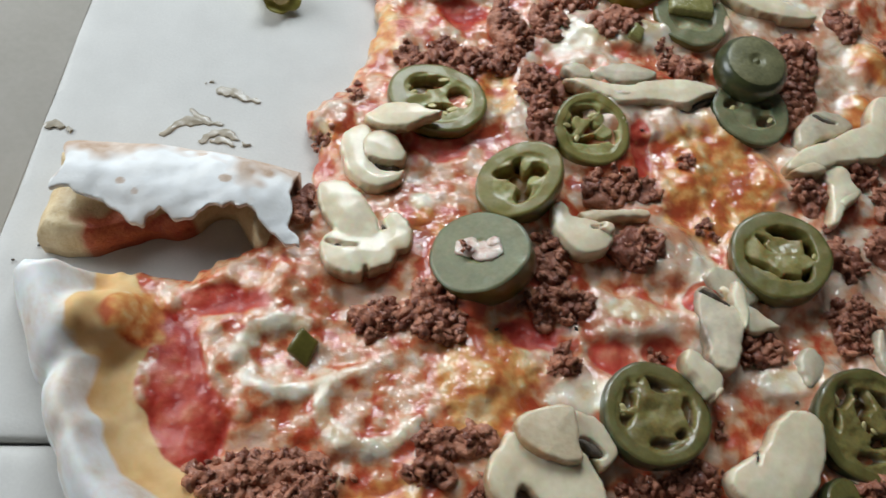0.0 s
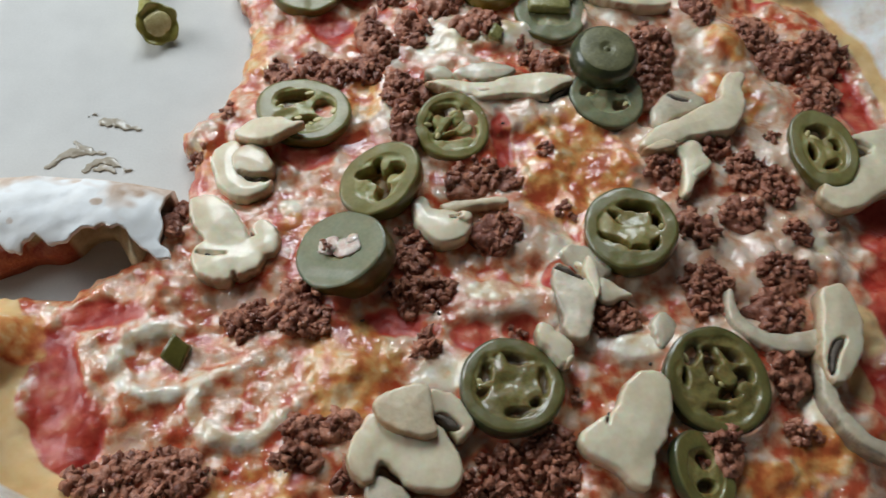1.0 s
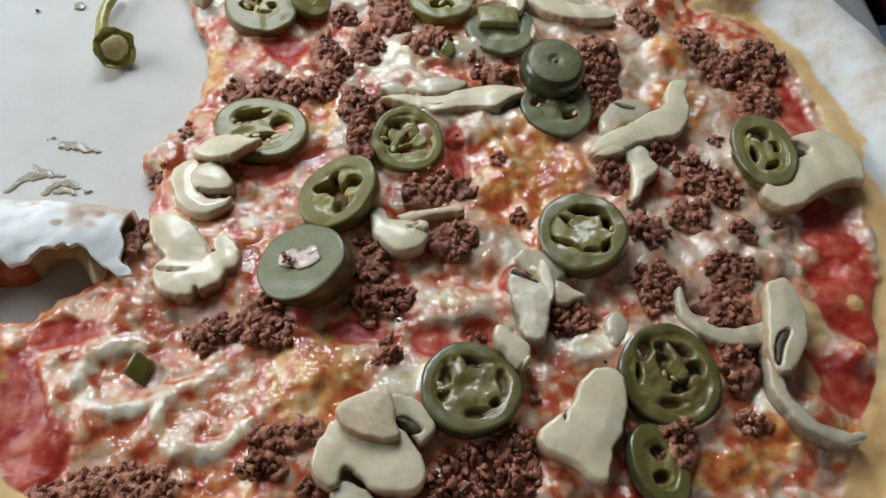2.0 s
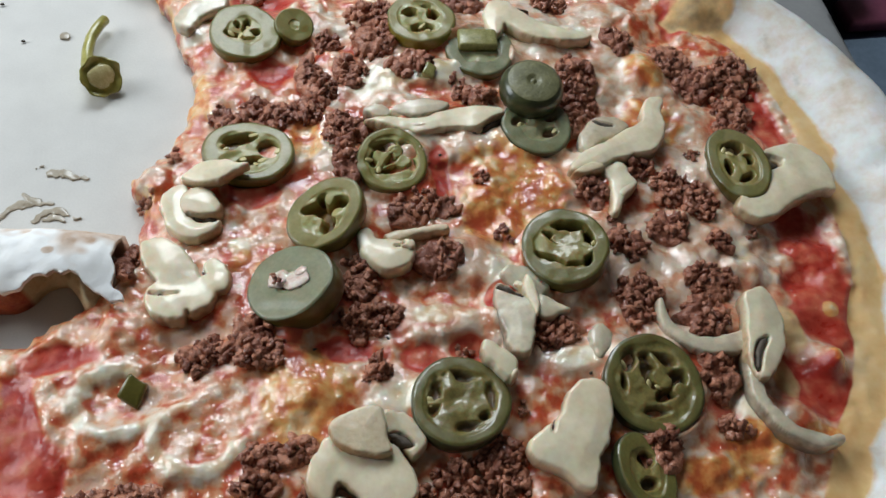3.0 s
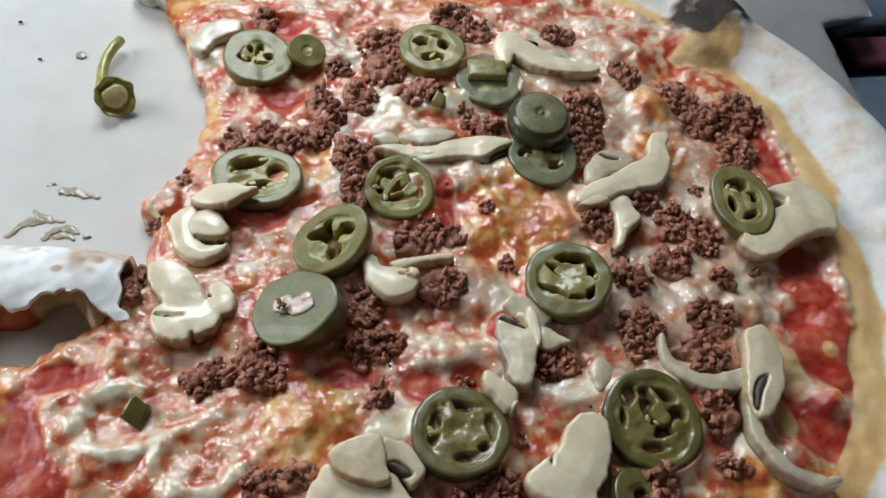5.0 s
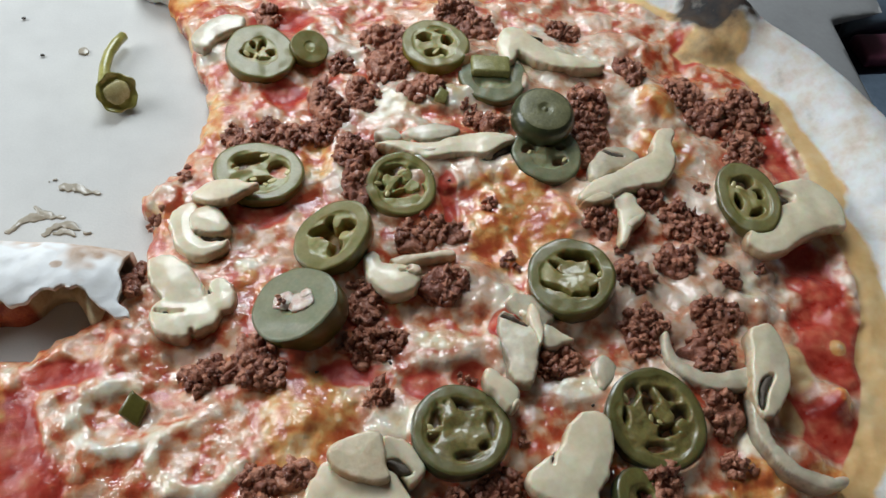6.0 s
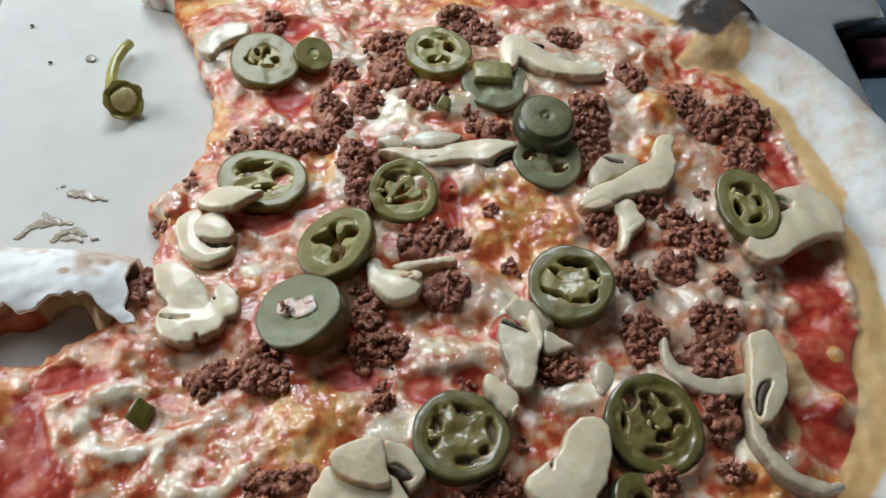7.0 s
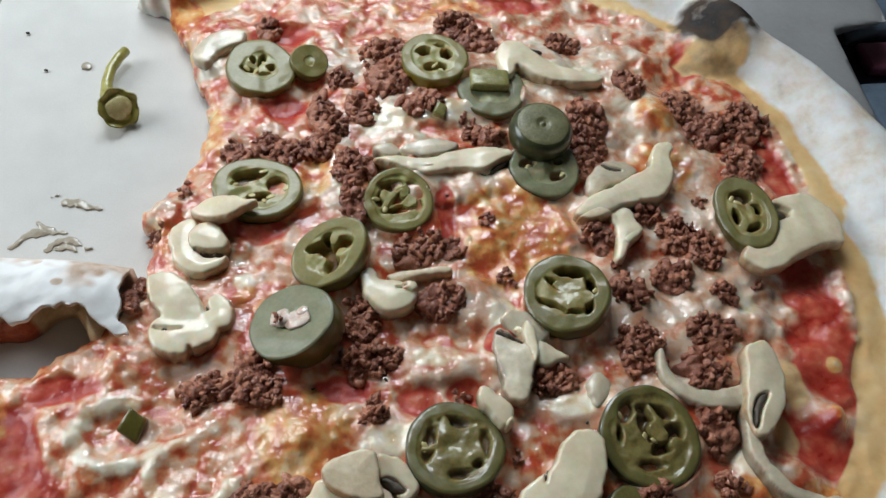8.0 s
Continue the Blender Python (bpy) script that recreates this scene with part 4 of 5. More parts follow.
mushroom("pale cream mushroom cap slice with a curled split", 0.0082, (
    ("cap", outline(((0.0276, 0.1491), (0.0300, 0.1529), (0.0335, 0.1542), (0.0355, 0.1520), (0.0351, 0.1475), (0.0352, 0.1426), (0.0382, 0.1402), (0.0420, 0.1401), (0.0440, 0.1410), (0.0427, 0.1372), (0.0390, 0.1347), (0.0353, 0.1343), (0.0312, 0.1369), (0.0284, 0.1413))), 0.0034, level(), MUSH),
    ("lobe", outline(((0.0329, 0.1478), (0.0352, 0.1509), (0.0391, 0.1522), (0.0422, 0.1493), (0.0444, 0.1446), (0.0429, 0.1420), (0.0391, 0.1414), (0.0353, 0.1421), (0.0333, 0.1442))), 0.004, level(0.0004), MUSH),
    ("gill_patch", stroke_sdf(((0.0352, 0.1425, 0.0003), (0.0388, 0.1412, 0.0005), (0.0425, 0.1415, 0.0003))), 0.0026, level(), GILL),))
mushroom("cream mushroom slice with rounded cap lobes and a stem", 0.0082, (
        ("cap", union(outline(((0.0245, 0.1206), (0.0268, 0.1222), (0.0304, 0.1213), (0.0347, 0.1209), (0.0378, 0.1223), (0.0387, 0.1262), (0.0402, 0.1277), (0.0427, 0.1274), (0.0451, 0.1250), (0.0459, 0.1205), (0.0445, 0.1176), (0.0423, 0.1166), (0.0411, 0.1142), (0.0387, 0.1125), (0.0355, 0.1112), (0.0345, 0.1125), (0.0338, 0.1107), (0.0313, 0.1104), (0.0278, 0.1111), (0.0253, 0.1135), (0.0240, 0.1169))), outline(((0.0226, 0.1341), (0.0243, 0.1358), (0.0286, 0.1363), (0.0324, 0.1335), (0.0354, 0.1293), (0.0373, 0.1259), (0.0379, 0.1220), (0.0359, 0.1196), (0.0319, 0.1195), (0.0276, 0.1213), (0.0254, 0.1246), (0.0234, 0.1278))), soft=0.0015), 0.0036, level(), MUSH),
    ("gill_patch", stroke_sdf(((0.0253, 0.1191, 0.0003), (0.0286, 0.1181, 0.0005), (0.0324, 0.1180, 0.0002))), 0.0039, level(), GILL),
    ("gill_patch", stroke_sdf(((0.0382, 0.1252, 0.0002), (0.0386, 0.1237, 0.0004), (0.0392, 0.1233, 0.0002))), 0.0042, level(0.0002), GILL),))
mushroom("thin pale mushroom sliver lying over a jalapeno slice", 0.0092, (
    ("cap", outline(((0.0330, 0.1560), (0.0361, 0.1584), (0.0400, 0.1591), (0.0448, 0.1583), (0.0495, 0.1558), (0.0526, 0.1541), (0.0486, 0.1524), (0.0439, 0.1508), (0.0392, 0.1510), (0.0354, 0.1531))), 0.0026, level(0.0018, 0.30, 0, 0.036), MUSH),))
mushroom("curled white mushroom slice with a brown stem", 0.0085, (
    ("stem", outline(((0.0878, 0.1300), (0.0939, 0.1309), (0.1005, 0.1315), (0.1055, 0.1312), (0.1055, 0.1291), (0.0992, 0.1285), (0.0929, 0.1272), (0.0886, 0.1271))), 0.0036, level(0.0006), STEM_MUSH),
    ("cap", outline(((0.0802, 0.1304), (0.0827, 0.1327), (0.0847, 0.1312), (0.0854, 0.1283), (0.0882, 0.1280), (0.0912, 0.1269), (0.0946, 0.1249), (0.0954, 0.1226), (0.0939, 0.1200), (0.0904, 0.1173), (0.0872, 0.1169), (0.0837, 0.1191), (0.0810, 0.1226), (0.0798, 0.1264))), 0.0046, level(0.0006, 0, -0.06, 0, 0.124), MUSH),
    ("curl", outline(((0.0908, 0.1243), (0.0927, 0.1263), (0.0951, 0.1257), (0.0954, 0.1235), (0.0937, 0.1225))), 0.005, level(0.0016), MUSH),
    ("gill_patch", stroke_sdf(((0.0899, 0.1247, 0.0003), (0.0912, 0.1244, 0.0003), (0.0925, 0.1248, 0.0002))), 0.0052, level(0.0006), GILL),))
mushroom("long grey-edged mushroom slice lying on its side", 0.0085, (
    ("cap_back", outline(((0.0961, 0.1754), (0.1010, 0.1784), (0.1087, 0.1786), (0.1150, 0.1767), (0.1134, 0.1735), (0.1049, 0.1717), (0.0980, 0.1732))), 0.0036, level(0.0012), GREY_MUSH),
    ("cap", outline(((0.0868, 0.1716), (0.0952, 0.1724), (0.1043, 0.1713), (0.1134, 0.1739), (0.1227, 0.1745), (0.1303, 0.1722), (0.1310, 0.1696), (0.1253, 0.1669), (0.1211, 0.1642), (0.1120, 0.1656), (0.1031, 0.1651), (0.0946, 0.1681))), 0.004, level(0.0008, 0, -0.05, 0, 0.172), MUSH),
    ("stem", outline(((0.0876, 0.1774), (0.0920, 0.1783), (0.0957, 0.1762), (0.0955, 0.1733), (0.0911, 0.1734), (0.0877, 0.1751))), 0.0036, level(0.0002), GREY_MUSH),
    ("gill_patch", stroke_sdf(((0.1122, 0.1657, 0.0003), (0.1160, 0.1652, 0.0005), (0.1209, 0.1644, 0.0005), (0.1278, 0.1676, 0.0007), (0.1315, 0.1692, 0.0003))), 0.003, level(), GILL),))
mushroom("cream mushroom stem slice with a split cap", 0.0085, (
    ("cap", outline(((0.1529, 0.1597), (0.1570, 0.1645), (0.1621, 0.1670), (0.1679, 0.1656), (0.1710, 0.1618), (0.1658, 0.1587), (0.1599, 0.1568), (0.1548, 0.1531), (0.1527, 0.1551))), 0.0028, level(), GREY_MUSH),
    ("stem", outline(((0.1464, 0.1472), (0.1524, 0.1520), (0.1598, 0.1553), (0.1676, 0.1593), (0.1732, 0.1620), (0.1758, 0.1671), (0.1791, 0.1713), (0.1830, 0.1723), (0.1846, 0.1699), (0.1820, 0.1652), (0.1815, 0.1594), (0.1796, 0.1549), (0.1753, 0.1506), (0.1691, 0.1489), (0.1622, 0.1477), (0.1564, 0.1455), (0.1503, 0.1443), (0.1464, 0.1446))), 0.0042, level(0.0010), MUSH),
    ("stem_end", outline(((0.1461, 0.1441), (0.1516, 0.1467), (0.1544, 0.1469), (0.1571, 0.1449), (0.1506, 0.1429))), 0.0045, level(0.0011), STEM_MUSH),
    ("gill_patch", stroke_sdf(((0.1596, 0.1652, 0.0004), (0.1617, 0.1634, 0.0008), (0.1649, 0.1624, 0.0004))), 0.003, level(0.0002), GILL),))
mushroom("small curled mushroom slice half sunk in cheese", 0.0082, (
    ("cap", outline(((0.1564, 0.1459), (0.1607, 0.1479), (0.1636, 0.1466), (0.1644, 0.1430), (0.1654, 0.1386), (0.1625, 0.1357), (0.1596, 0.1332), (0.1569, 0.1289), (0.1542, 0.1296), (0.1563, 0.1356), (0.1572, 0.1408))), 0.004, level(0, 0.06, 0, 0.155), MUSH),
    ("fold", outline(((0.1584, 0.1363), (0.1634, 0.1397), (0.1649, 0.1379), (0.1616, 0.1350), (0.1591, 0.1338))), 0.0044, level(0.0003), MUSH),))
mushroom("large curved mushroom cap slice against the crust", 0.0088, (
    ("cap", outline(((0.2077, 0.1441), (0.2128, 0.1463), (0.2195, 0.1463), (0.2242, 0.1420), (0.2263, 0.1350), (0.2248, 0.1271), (0.2194, 0.1273), (0.2120, 0.1251), (0.2040, 0.1213), (0.1970, 0.1210), (0.1923, 0.1261), (0.1978, 0.1321), (0.2060, 0.1363), (0.2120, 0.1388), (0.2098, 0.1417))), 0.0036, level(0.0024, 0.06, 0, 0.205), MUSH),
    ("gill_patch", stroke_sdf(((0.2079, 0.1423, 0.0011), (0.2097, 0.1410, 0.0017), (0.2120, 0.1402, 0.0009))), 0.0036, level(0.0008), GILL),))
mushroom("cream mushroom cap slice with dark gills", 0.0085, (
    ("cap", outline(((0.1344, 0.2181), (0.1388, 0.2217), (0.1437, 0.2206), (0.1469, 0.2163), (0.1510, 0.2115), (0.1562, 0.2078), (0.1628, 0.2052), (0.1691, 0.2020), (0.1655, 0.2000), (0.1573, 0.1999), (0.1497, 0.2017), (0.1443, 0.2048), (0.1402, 0.2089), (0.1375, 0.2046), (0.1347, 0.2047), (0.1332, 0.2112))), 0.0036, level(0.0014), MUSH),
    ("gill_patch", stroke_sdf(((0.1451, 0.2190, 0.0004), (0.1475, 0.2177, 0.0009), (0.1508, 0.2176, 0.0004))), 0.0036, level(0.0002), GILL),))
mushroom("folded grey mushroom slice with a dark fold", 0.0085, (
    ("cap_back", outline(((0.1171, 0.1130), (0.1203, 0.1152), (0.1243, 0.1151), (0.1277, 0.1120), (0.1300, 0.1073), (0.1278, 0.1051), (0.1254, 0.1022), (0.1243, 0.1044), (0.1216, 0.1064), (0.1189, 0.1088))), 0.0034, level(0.0006), GREY_MUSH),
    ("cap", outline(((0.1149, 0.1097), (0.1173, 0.1098), (0.1205, 0.1063), (0.1235, 0.1028), (0.1237, 0.0999), (0.1223, 0.0937), (0.1210, 0.0900), (0.1187, 0.0878), (0.1158, 0.0885), (0.1142, 0.0914), (0.1144, 0.0962), (0.1136, 0.1013), (0.1137, 0.1056))), 0.004, level(0.0014, 0.15, 0, 0.1195), GREY_MUSH),
    ("fold", outline(((0.1233, 0.1108), (0.1252, 0.1079), (0.1253, 0.1018), (0.1235, 0.0980), (0.1226, 0.1014), (0.1217, 0.1071))), 0.0042, level(0.0021, 0.15, 0, 0.1195), MUSH),
    ("flap", outline(((0.1259, 0.1053), (0.1297, 0.1036), (0.1323, 0.1011), (0.1337, 0.0997), (0.1300, 0.0984), (0.1267, 0.0976), (0.1243, 0.0991))), 0.003, level(0.0012), MUSH),
    ("gill_patch", stroke_sdf(((0.1153, 0.1087, 0.0005), (0.1176, 0.1074, 0.0007), (0.1214, 0.1046, 0.0003))), 0.0046, level(0.0012), GILL),))
mushroom("small pale mushroom stem with a brown end", 0.0095, (
    ("stem", outline(((0.1070, 0.0925), (0.1093, 0.0921), (0.1114, 0.0900), (0.1140, 0.0878), (0.1153, 0.0853), (0.1147, 0.0826), (0.1125, 0.0812), (0.1106, 0.0826), (0.1091, 0.0852), (0.1074, 0.0870), (0.1067, 0.0894))), 0.0042, level(0.0020), MUSH),
    ("stem_end", outline(((0.1124, 0.0828), (0.1147, 0.0841), (0.1147, 0.0822), (0.1125, 0.0808))), 0.0045, level(0.0022), STEM_MUSH),))
mushroom("large cream mushroom slice with a short brown stem", 0.009, (
    ("cap", outline(((0.0663, 0.0739), (0.0633, 0.0705), (0.0603, 0.0656), (0.0603, 0.0612), (0.0629, 0.0585), (0.0661, 0.0585), (0.0678, 0.0621), (0.0701, 0.0601), (0.0736, 0.0568), (0.0766, 0.0555), (0.0821, 0.0551), (0.0848, 0.0568), (0.0856, 0.0611), (0.0842, 0.0655), (0.0818, 0.0697), (0.0774, 0.0711), (0.0724, 0.0729))), 0.0038, level(0.0012), MUSH),
    ("under_lobe", outline(((0.0644, 0.0587), (0.0674, 0.0607), (0.0703, 0.0589), (0.0737, 0.0553), (0.0723, 0.0531), (0.0683, 0.0523), (0.0642, 0.0546))), 0.003, level(), GREY_MUSH),
    ("stem", outline(((0.0666, 0.0738), (0.0678, 0.0763), (0.0715, 0.0780), (0.0768, 0.0789), (0.0799, 0.0779), (0.0800, 0.0745), (0.0801, 0.0704), (0.0808, 0.0674), (0.0788, 0.0662), (0.0744, 0.0670), (0.0696, 0.0691))), 0.004, level(0.0042), STEM_MUSH),
    ("side_lobe", outline(((0.0799, 0.0783), (0.0834, 0.0781), (0.0865, 0.0763), (0.0887, 0.0726), (0.0892, 0.0692), (0.0873, 0.0665), (0.0851, 0.0654), (0.0837, 0.0674), (0.0822, 0.0703), (0.0801, 0.0721))), 0.0034, level(0.0012), MUSH),
    ("gill_patch", outline(((0.0803, 0.0720), (0.0827, 0.0722), (0.0851, 0.0703), (0.0862, 0.0686), (0.0838, 0.0683), (0.0818, 0.0701))), 0.0036, level(0.0013), GILL),))
mushroom("long cream mushroom slice with a brown streak", 0.009, (
    ("cap", outline(((0.1265, 0.0768), (0.1293, 0.0788), (0.1322, 0.0789), (0.1348, 0.0779), (0.1363, 0.0756), (0.1363, 0.0713), (0.1345, 0.0659), (0.1320, 0.0614), (0.1294, 0.0584), (0.1277, 0.0547), (0.1259, 0.0516), (0.1231, 0.0526), (0.1200, 0.0561), (0.1159, 0.0587), (0.1136, 0.0600), (0.1126, 0.0634), (0.1141, 0.0659), (0.1179, 0.0682), (0.1219, 0.0706), (0.1241, 0.0739))), 0.004, level(0.0020, 0, 0.03, 0, 0.065), MUSH),
    ("streak", stroke_sdf(((0.1336, 0.0756, 0.0007), (0.1316, 0.0730, 0.0009), (0.1299, 0.0700, 0.0004))), 0.0041, level(0.0021, 0, 0.03, 0, 0.065), STEM_MUSH),
    ("gill_patch", stroke_sdf(((0.1194, 0.0665, 0.0001), (0.1200, 0.0682, 0.0003), (0.1211, 0.0701, 0.0001))), 0.0042, level(0.0020, 0, 0.03, 0, 0.065), GILL),))
mushroom("mushroom slice with a thin hooked tail over the sauce", 0.0085, (
    ("stem", stroke_sdf(((0.1589, 0.0988, 0.0011), (0.1587, 0.0922, 0.0017), (0.1615, 0.0875, 0.0022), (0.1676, 0.0842, 0.0027), (0.1757, 0.0839, 0.0030), (0.1802, 0.0847, 0.0029))), 0.0034, level(0.0008), GREY_MUSH),
    ("cap", outline(((0.1808, 0.0954), (0.1845, 0.0980), (0.1880, 0.0982), (0.1898, 0.0944), (0.1901, 0.0883), (0.1883, 0.0818), (0.1847, 0.0765), (0.1800, 0.0723), (0.1758, 0.0716), (0.1749, 0.0757), (0.1763, 0.0823), (0.1792, 0.0887))), 0.0048, level(0.0018, -0.08, 0, 0.1870), MUSH),
    ("tail", stroke_sdf(((0.1782, 0.0809, 0.0017), (0.1754, 0.0725, 0.0020), (0.1757, 0.0656, 0.0019), (0.1791, 0.0589, 0.0020), (0.1851, 0.0548, 0.0021), (0.1915, 0.0544, 0.0011))), 0.004, level(0.0016), GREY_MUSH),
    ("gill_patch", outline(((0.1827, 0.0833), (0.1830, 0.0823), (0.1797, 0.0785), (0.1769, 0.0740), (0.1759, 0.0748), (0.1772, 0.0788), (0.1796, 0.0821))), 0.005, level(0.0020, -0.08, 0, 0.1870), GILL),))
mushroom("pale ragged mushroom slice at the torn edge", 0.0085, (
    ("cap", outline(((0.0312, 0.2232), (0.0351, 0.2294), (0.0427, 0.2335), (0.0485, 0.2323), (0.0483, 0.2275), (0.0441, 0.2257), (0.0401, 0.2227), (0.0367, 0.2177), (0.0334, 0.2186))), 0.003, level(), GREY_MUSH),))
mushroom("small pale mushroom piece half under cheese", 0.008, (
    ("cap", outline(((0.1366, 0.0919), (0.1390, 0.0950), (0.1415, 0.0952), (0.1432, 0.0928), (0.1432, 0.0895), (0.1406, 0.0863), (0.1379, 0.0852), (0.1366, 0.0873))), 0.003, level(), GREY_MUSH),))

# ---- minced beef ----
def nugget(r, seed):
    """A small craggy crumb."""
    bm = bmesh.new()
    bmesh.ops.create_icosphere(bm, subdivisions=2, radius=1)
    off = Vector((seed * 2.3, seed * 4.1, seed * 1.7))
    for v in bm.verts:
        p = v.co.copy()
        n = 0.7 * noise.noise(p * 1.3 + off) + 0.7 * noise.noise(p * 2.6 + off) + 0.45 * noise.noise(p * 5.2 + off)
        v.co = Vector((p.x * 1.15, p.y * 0.95, p.z * 0.8)) * r * (0.85 + n)
    return bm


CRUMBS = [mesh_of(nugget(0.00125, 50 + k), "crumb") for k in range(12)]
for me in CRUMBS:
    me.materials.append(BEEF)


def beef(rows, seed, label="clump of browned minced beef on the cheese"):
    rng = random.Random(seed)
    for cx, cy, rx, ry in rows:
        z0 = ground(cx, cy)
        ob = thing("minced_beef_clump", label, "minced beef", "clumps of minced beef", "", pose(cx, cy, z0))
        k = rng.randrange(12)
        big = min(rx, ry) > 0.0028
        if big:
            f = rough_edge(oval_sdf(0, 0, rx * 0.95, ry * 0.95, 0), 0.0026, 0.0042, k)
            me = slab("mass", lambda x, y: f(x, y), (-rx - 0.004, -ry - 0.004, rx + 0.004, ry + 0.004), 0.0006,
                      lambda x, y, d: 0.0016 * np.sqrt(np.clip(d / 0.003, 0, 1)) + 0.0020 * (grain(x + cx, y + cy, 0.0021, k) - 0.45) + 0.0012 * (grain(x + cx, y + cy, 0.0011, k + 2) - 0.5),
                      lambda x, y, d: np.full(x.shape, -0.0030))
            part("mass", me, BEEF, ob)
        for n in range(max(4, int(rx * ry / 0.00000062))):
            a, q = rng.random() * math.tau, math.sqrt(rng.random())
            u, v = q * math.cos(a) * rx * 1.06, q * math.sin(a) * ry * 1.06
            z = ground(cx + u, cy + v) - z0
            lift = (0.0002 + 0.0026 * rng.random() * (1 - q * q)) if big else 0.0005
            s = rng.uniform(0.45, 1.5) if big else rng.uniform(0.5, 0.9)
            part("crumb", CRUMBS[rng.randrange(12)], BEEF, ob).matrix_basis = pose(u, v, z + lift, rng.uniform(0, 360), rng.uniform(0, 360), rng.uniform(0, 360)) @ Matrix.Scale(s, 4)


beef(((0.0962, 0.2203, 0.0088, 0.0085), (0.0862, 0.1952, 0.0046, 0.0064), (0.0949, 0.2079, 0.0067, 0.0068), (0.1058, 0.1954, 0.0066, 0.0052), (0.0799, 0.2099, 0.0038, 0.0040),
      (0.0708, 0.1801, 0.0052, 0.0059), (0.0748, 0.1883, 0.0054, 0.0074), (0.0552, 0.1811, 0.0052, 0.0059), (0.0725, 0.1959, 0.0036, 0.0063), (0.0466, 0.1781, 0.0051, 0.0046),
      (0.0814, 0.1702, 0.0061, 0.0068), (0.0804, 0.1580, 0.0034, 0.0075), (0.0563, 0.2379, 0.0039, 0.0045), (0.0603, 0.1784, 0.0060, 0.0058), (0.0449, 0.1806, 0.0026, 0.0035)), 1)
beef(((0.1229, 0.2325, 0.0072, 0.0092), (0.1301, 0.2262, 0.0051, 0.0060), (0.1601, 0.2250, 0.0063, 0.0054), (0.1601, 0.1872, 0.0063, 0.0079), (0.1583, 0.1759, 0.0057, 0.0063),
      (0.1251, 0.1804, 0.0056, 0.0049), (0.1192, 0.1845, 0.0028, 0.0050), (0.1790, 0.2010, 0.0046, 0.0057), (0.1954, 0.1906, 0.0061, 0.0070), (0.2020, 0.1796, 0.0080, 0.0067),
      (0.2160, 0.1814, 0.0071, 0.0083), (0.2094, 0.1666, 0.0059, 0.0064), (0.2053, 0.1584, 0.0048, 0.0049), (0.1543, 0.1677, 0.0056, 0.0060), (0.1692, 0.1472, 0.0045, 0.0045)), 2)
beef(((0.1773, 0.1379, 0.0062, 0.0065), (0.1844, 0.1321, 0.0062, 0.0059), (0.1710, 0.1241, 0.0052, 0.0051), (0.1515, 0.1389, 0.0044, 0.0053), (0.1566, 0.1195, 0.0054, 0.0053),
      (0.1841, 0.1161, 0.0030, 0.0035), (0.1547, 0.1014, 0.0064, 0.0080), (0.1774, 0.1046, 0.0074, 0.0056), (0.1711, 0.0937, 0.0064, 0.0061), (0.1284, 0.0954, 0.0069, 0.0041),
      (0.1684, 0.0768, 0.0053, 0.0072), (0.1469, 0.0586, 0.0046, 0.0053), (0.1680, 0.0625, 0.0040, 0.0030)), 3)
beef(((0.0959, 0.1382, 0.0065, 0.0050), (0.1060, 0.1394, 0.0041, 0.0040), (0.1016, 0.1206, 0.0063, 0.0050), (0.0794, 0.1172, 0.0046, 0.0070), (0.0829, 0.1065, 0.0060, 0.0050),
      (0.0769, 0.1054, 0.0044, 0.0050), (0.0493, 0.1048, 0.0050, 0.0048), (0.0381, 0.1028, 0.0063, 0.0032), (0.1223, 0.1272, 0.0025, 0.0034), (0.0190, 0.1314, 0.0029, 0.0063),
      (0.0311, 0.1669, 0.0024, 0.0032), (0.0230, 0.1519, 0.0023, 0.0030), (0.0800, 0.0907, 0.0036, 0.0038), (0.1036, 0.0930, 0.0022, 0.0024), (0.1152, 0.0757, 0.0014, 0.0018)), 4)
beef(((0.0987, 0.0575, 0.0139, 0.0068), (0.1076, 0.0644, 0.0058, 0.0046), (0.0155, 0.0651, 0.0153, 0.0055), (0.0508, 0.0722, 0.0044, 0.0039), (0.0589, 0.0722, 0.0044, 0.0032),
      (0.0489, 0.0666, 0.0043, 0.0031), (0.0610, 0.0619, 0.0037, 0.0031), (0.0518, 0.0992, 0.0061, 0.0045), (0.0385, 0.1009, 0.0060, 0.0037)), 5)

beef(((0.1192, 0.1477, 0.0024, 0.0022), (0.1887, 0.1496, 0.0026, 0.0022), (0.1000, 0.1435, 0.0024, 0.0022), (0.1550, 0.1292, 0.0020, 0.0018), (0.1960, 0.1192, 0.0018, 0.0018)), 7, "single crumb of minced beef on the cheese")
beef(((0.0578, 0.1168, 0.0016, 0.0016),), 6, "small crumb of minced beef on a jalapeno slice")
for ob in [o for o in bpy.data.objects if o.name.startswith("minced_beef_clump") and o["label"].startswith("small crumb")]:
    ob.location.z = 0.0158

# ---- torn piece of crust beside the pizza ----
crust = thing("torn_crust", "torn floury piece of pizza crust arched over the cardboard", "pizza crust", "", "", pose(0, 0, 0))


def crust_line(x):
    """Middle line of the piece in the plan."""
    return 0.1360 - 0.10 * (x + 0.010) - 2.2 * (x + 0.010) ** 2


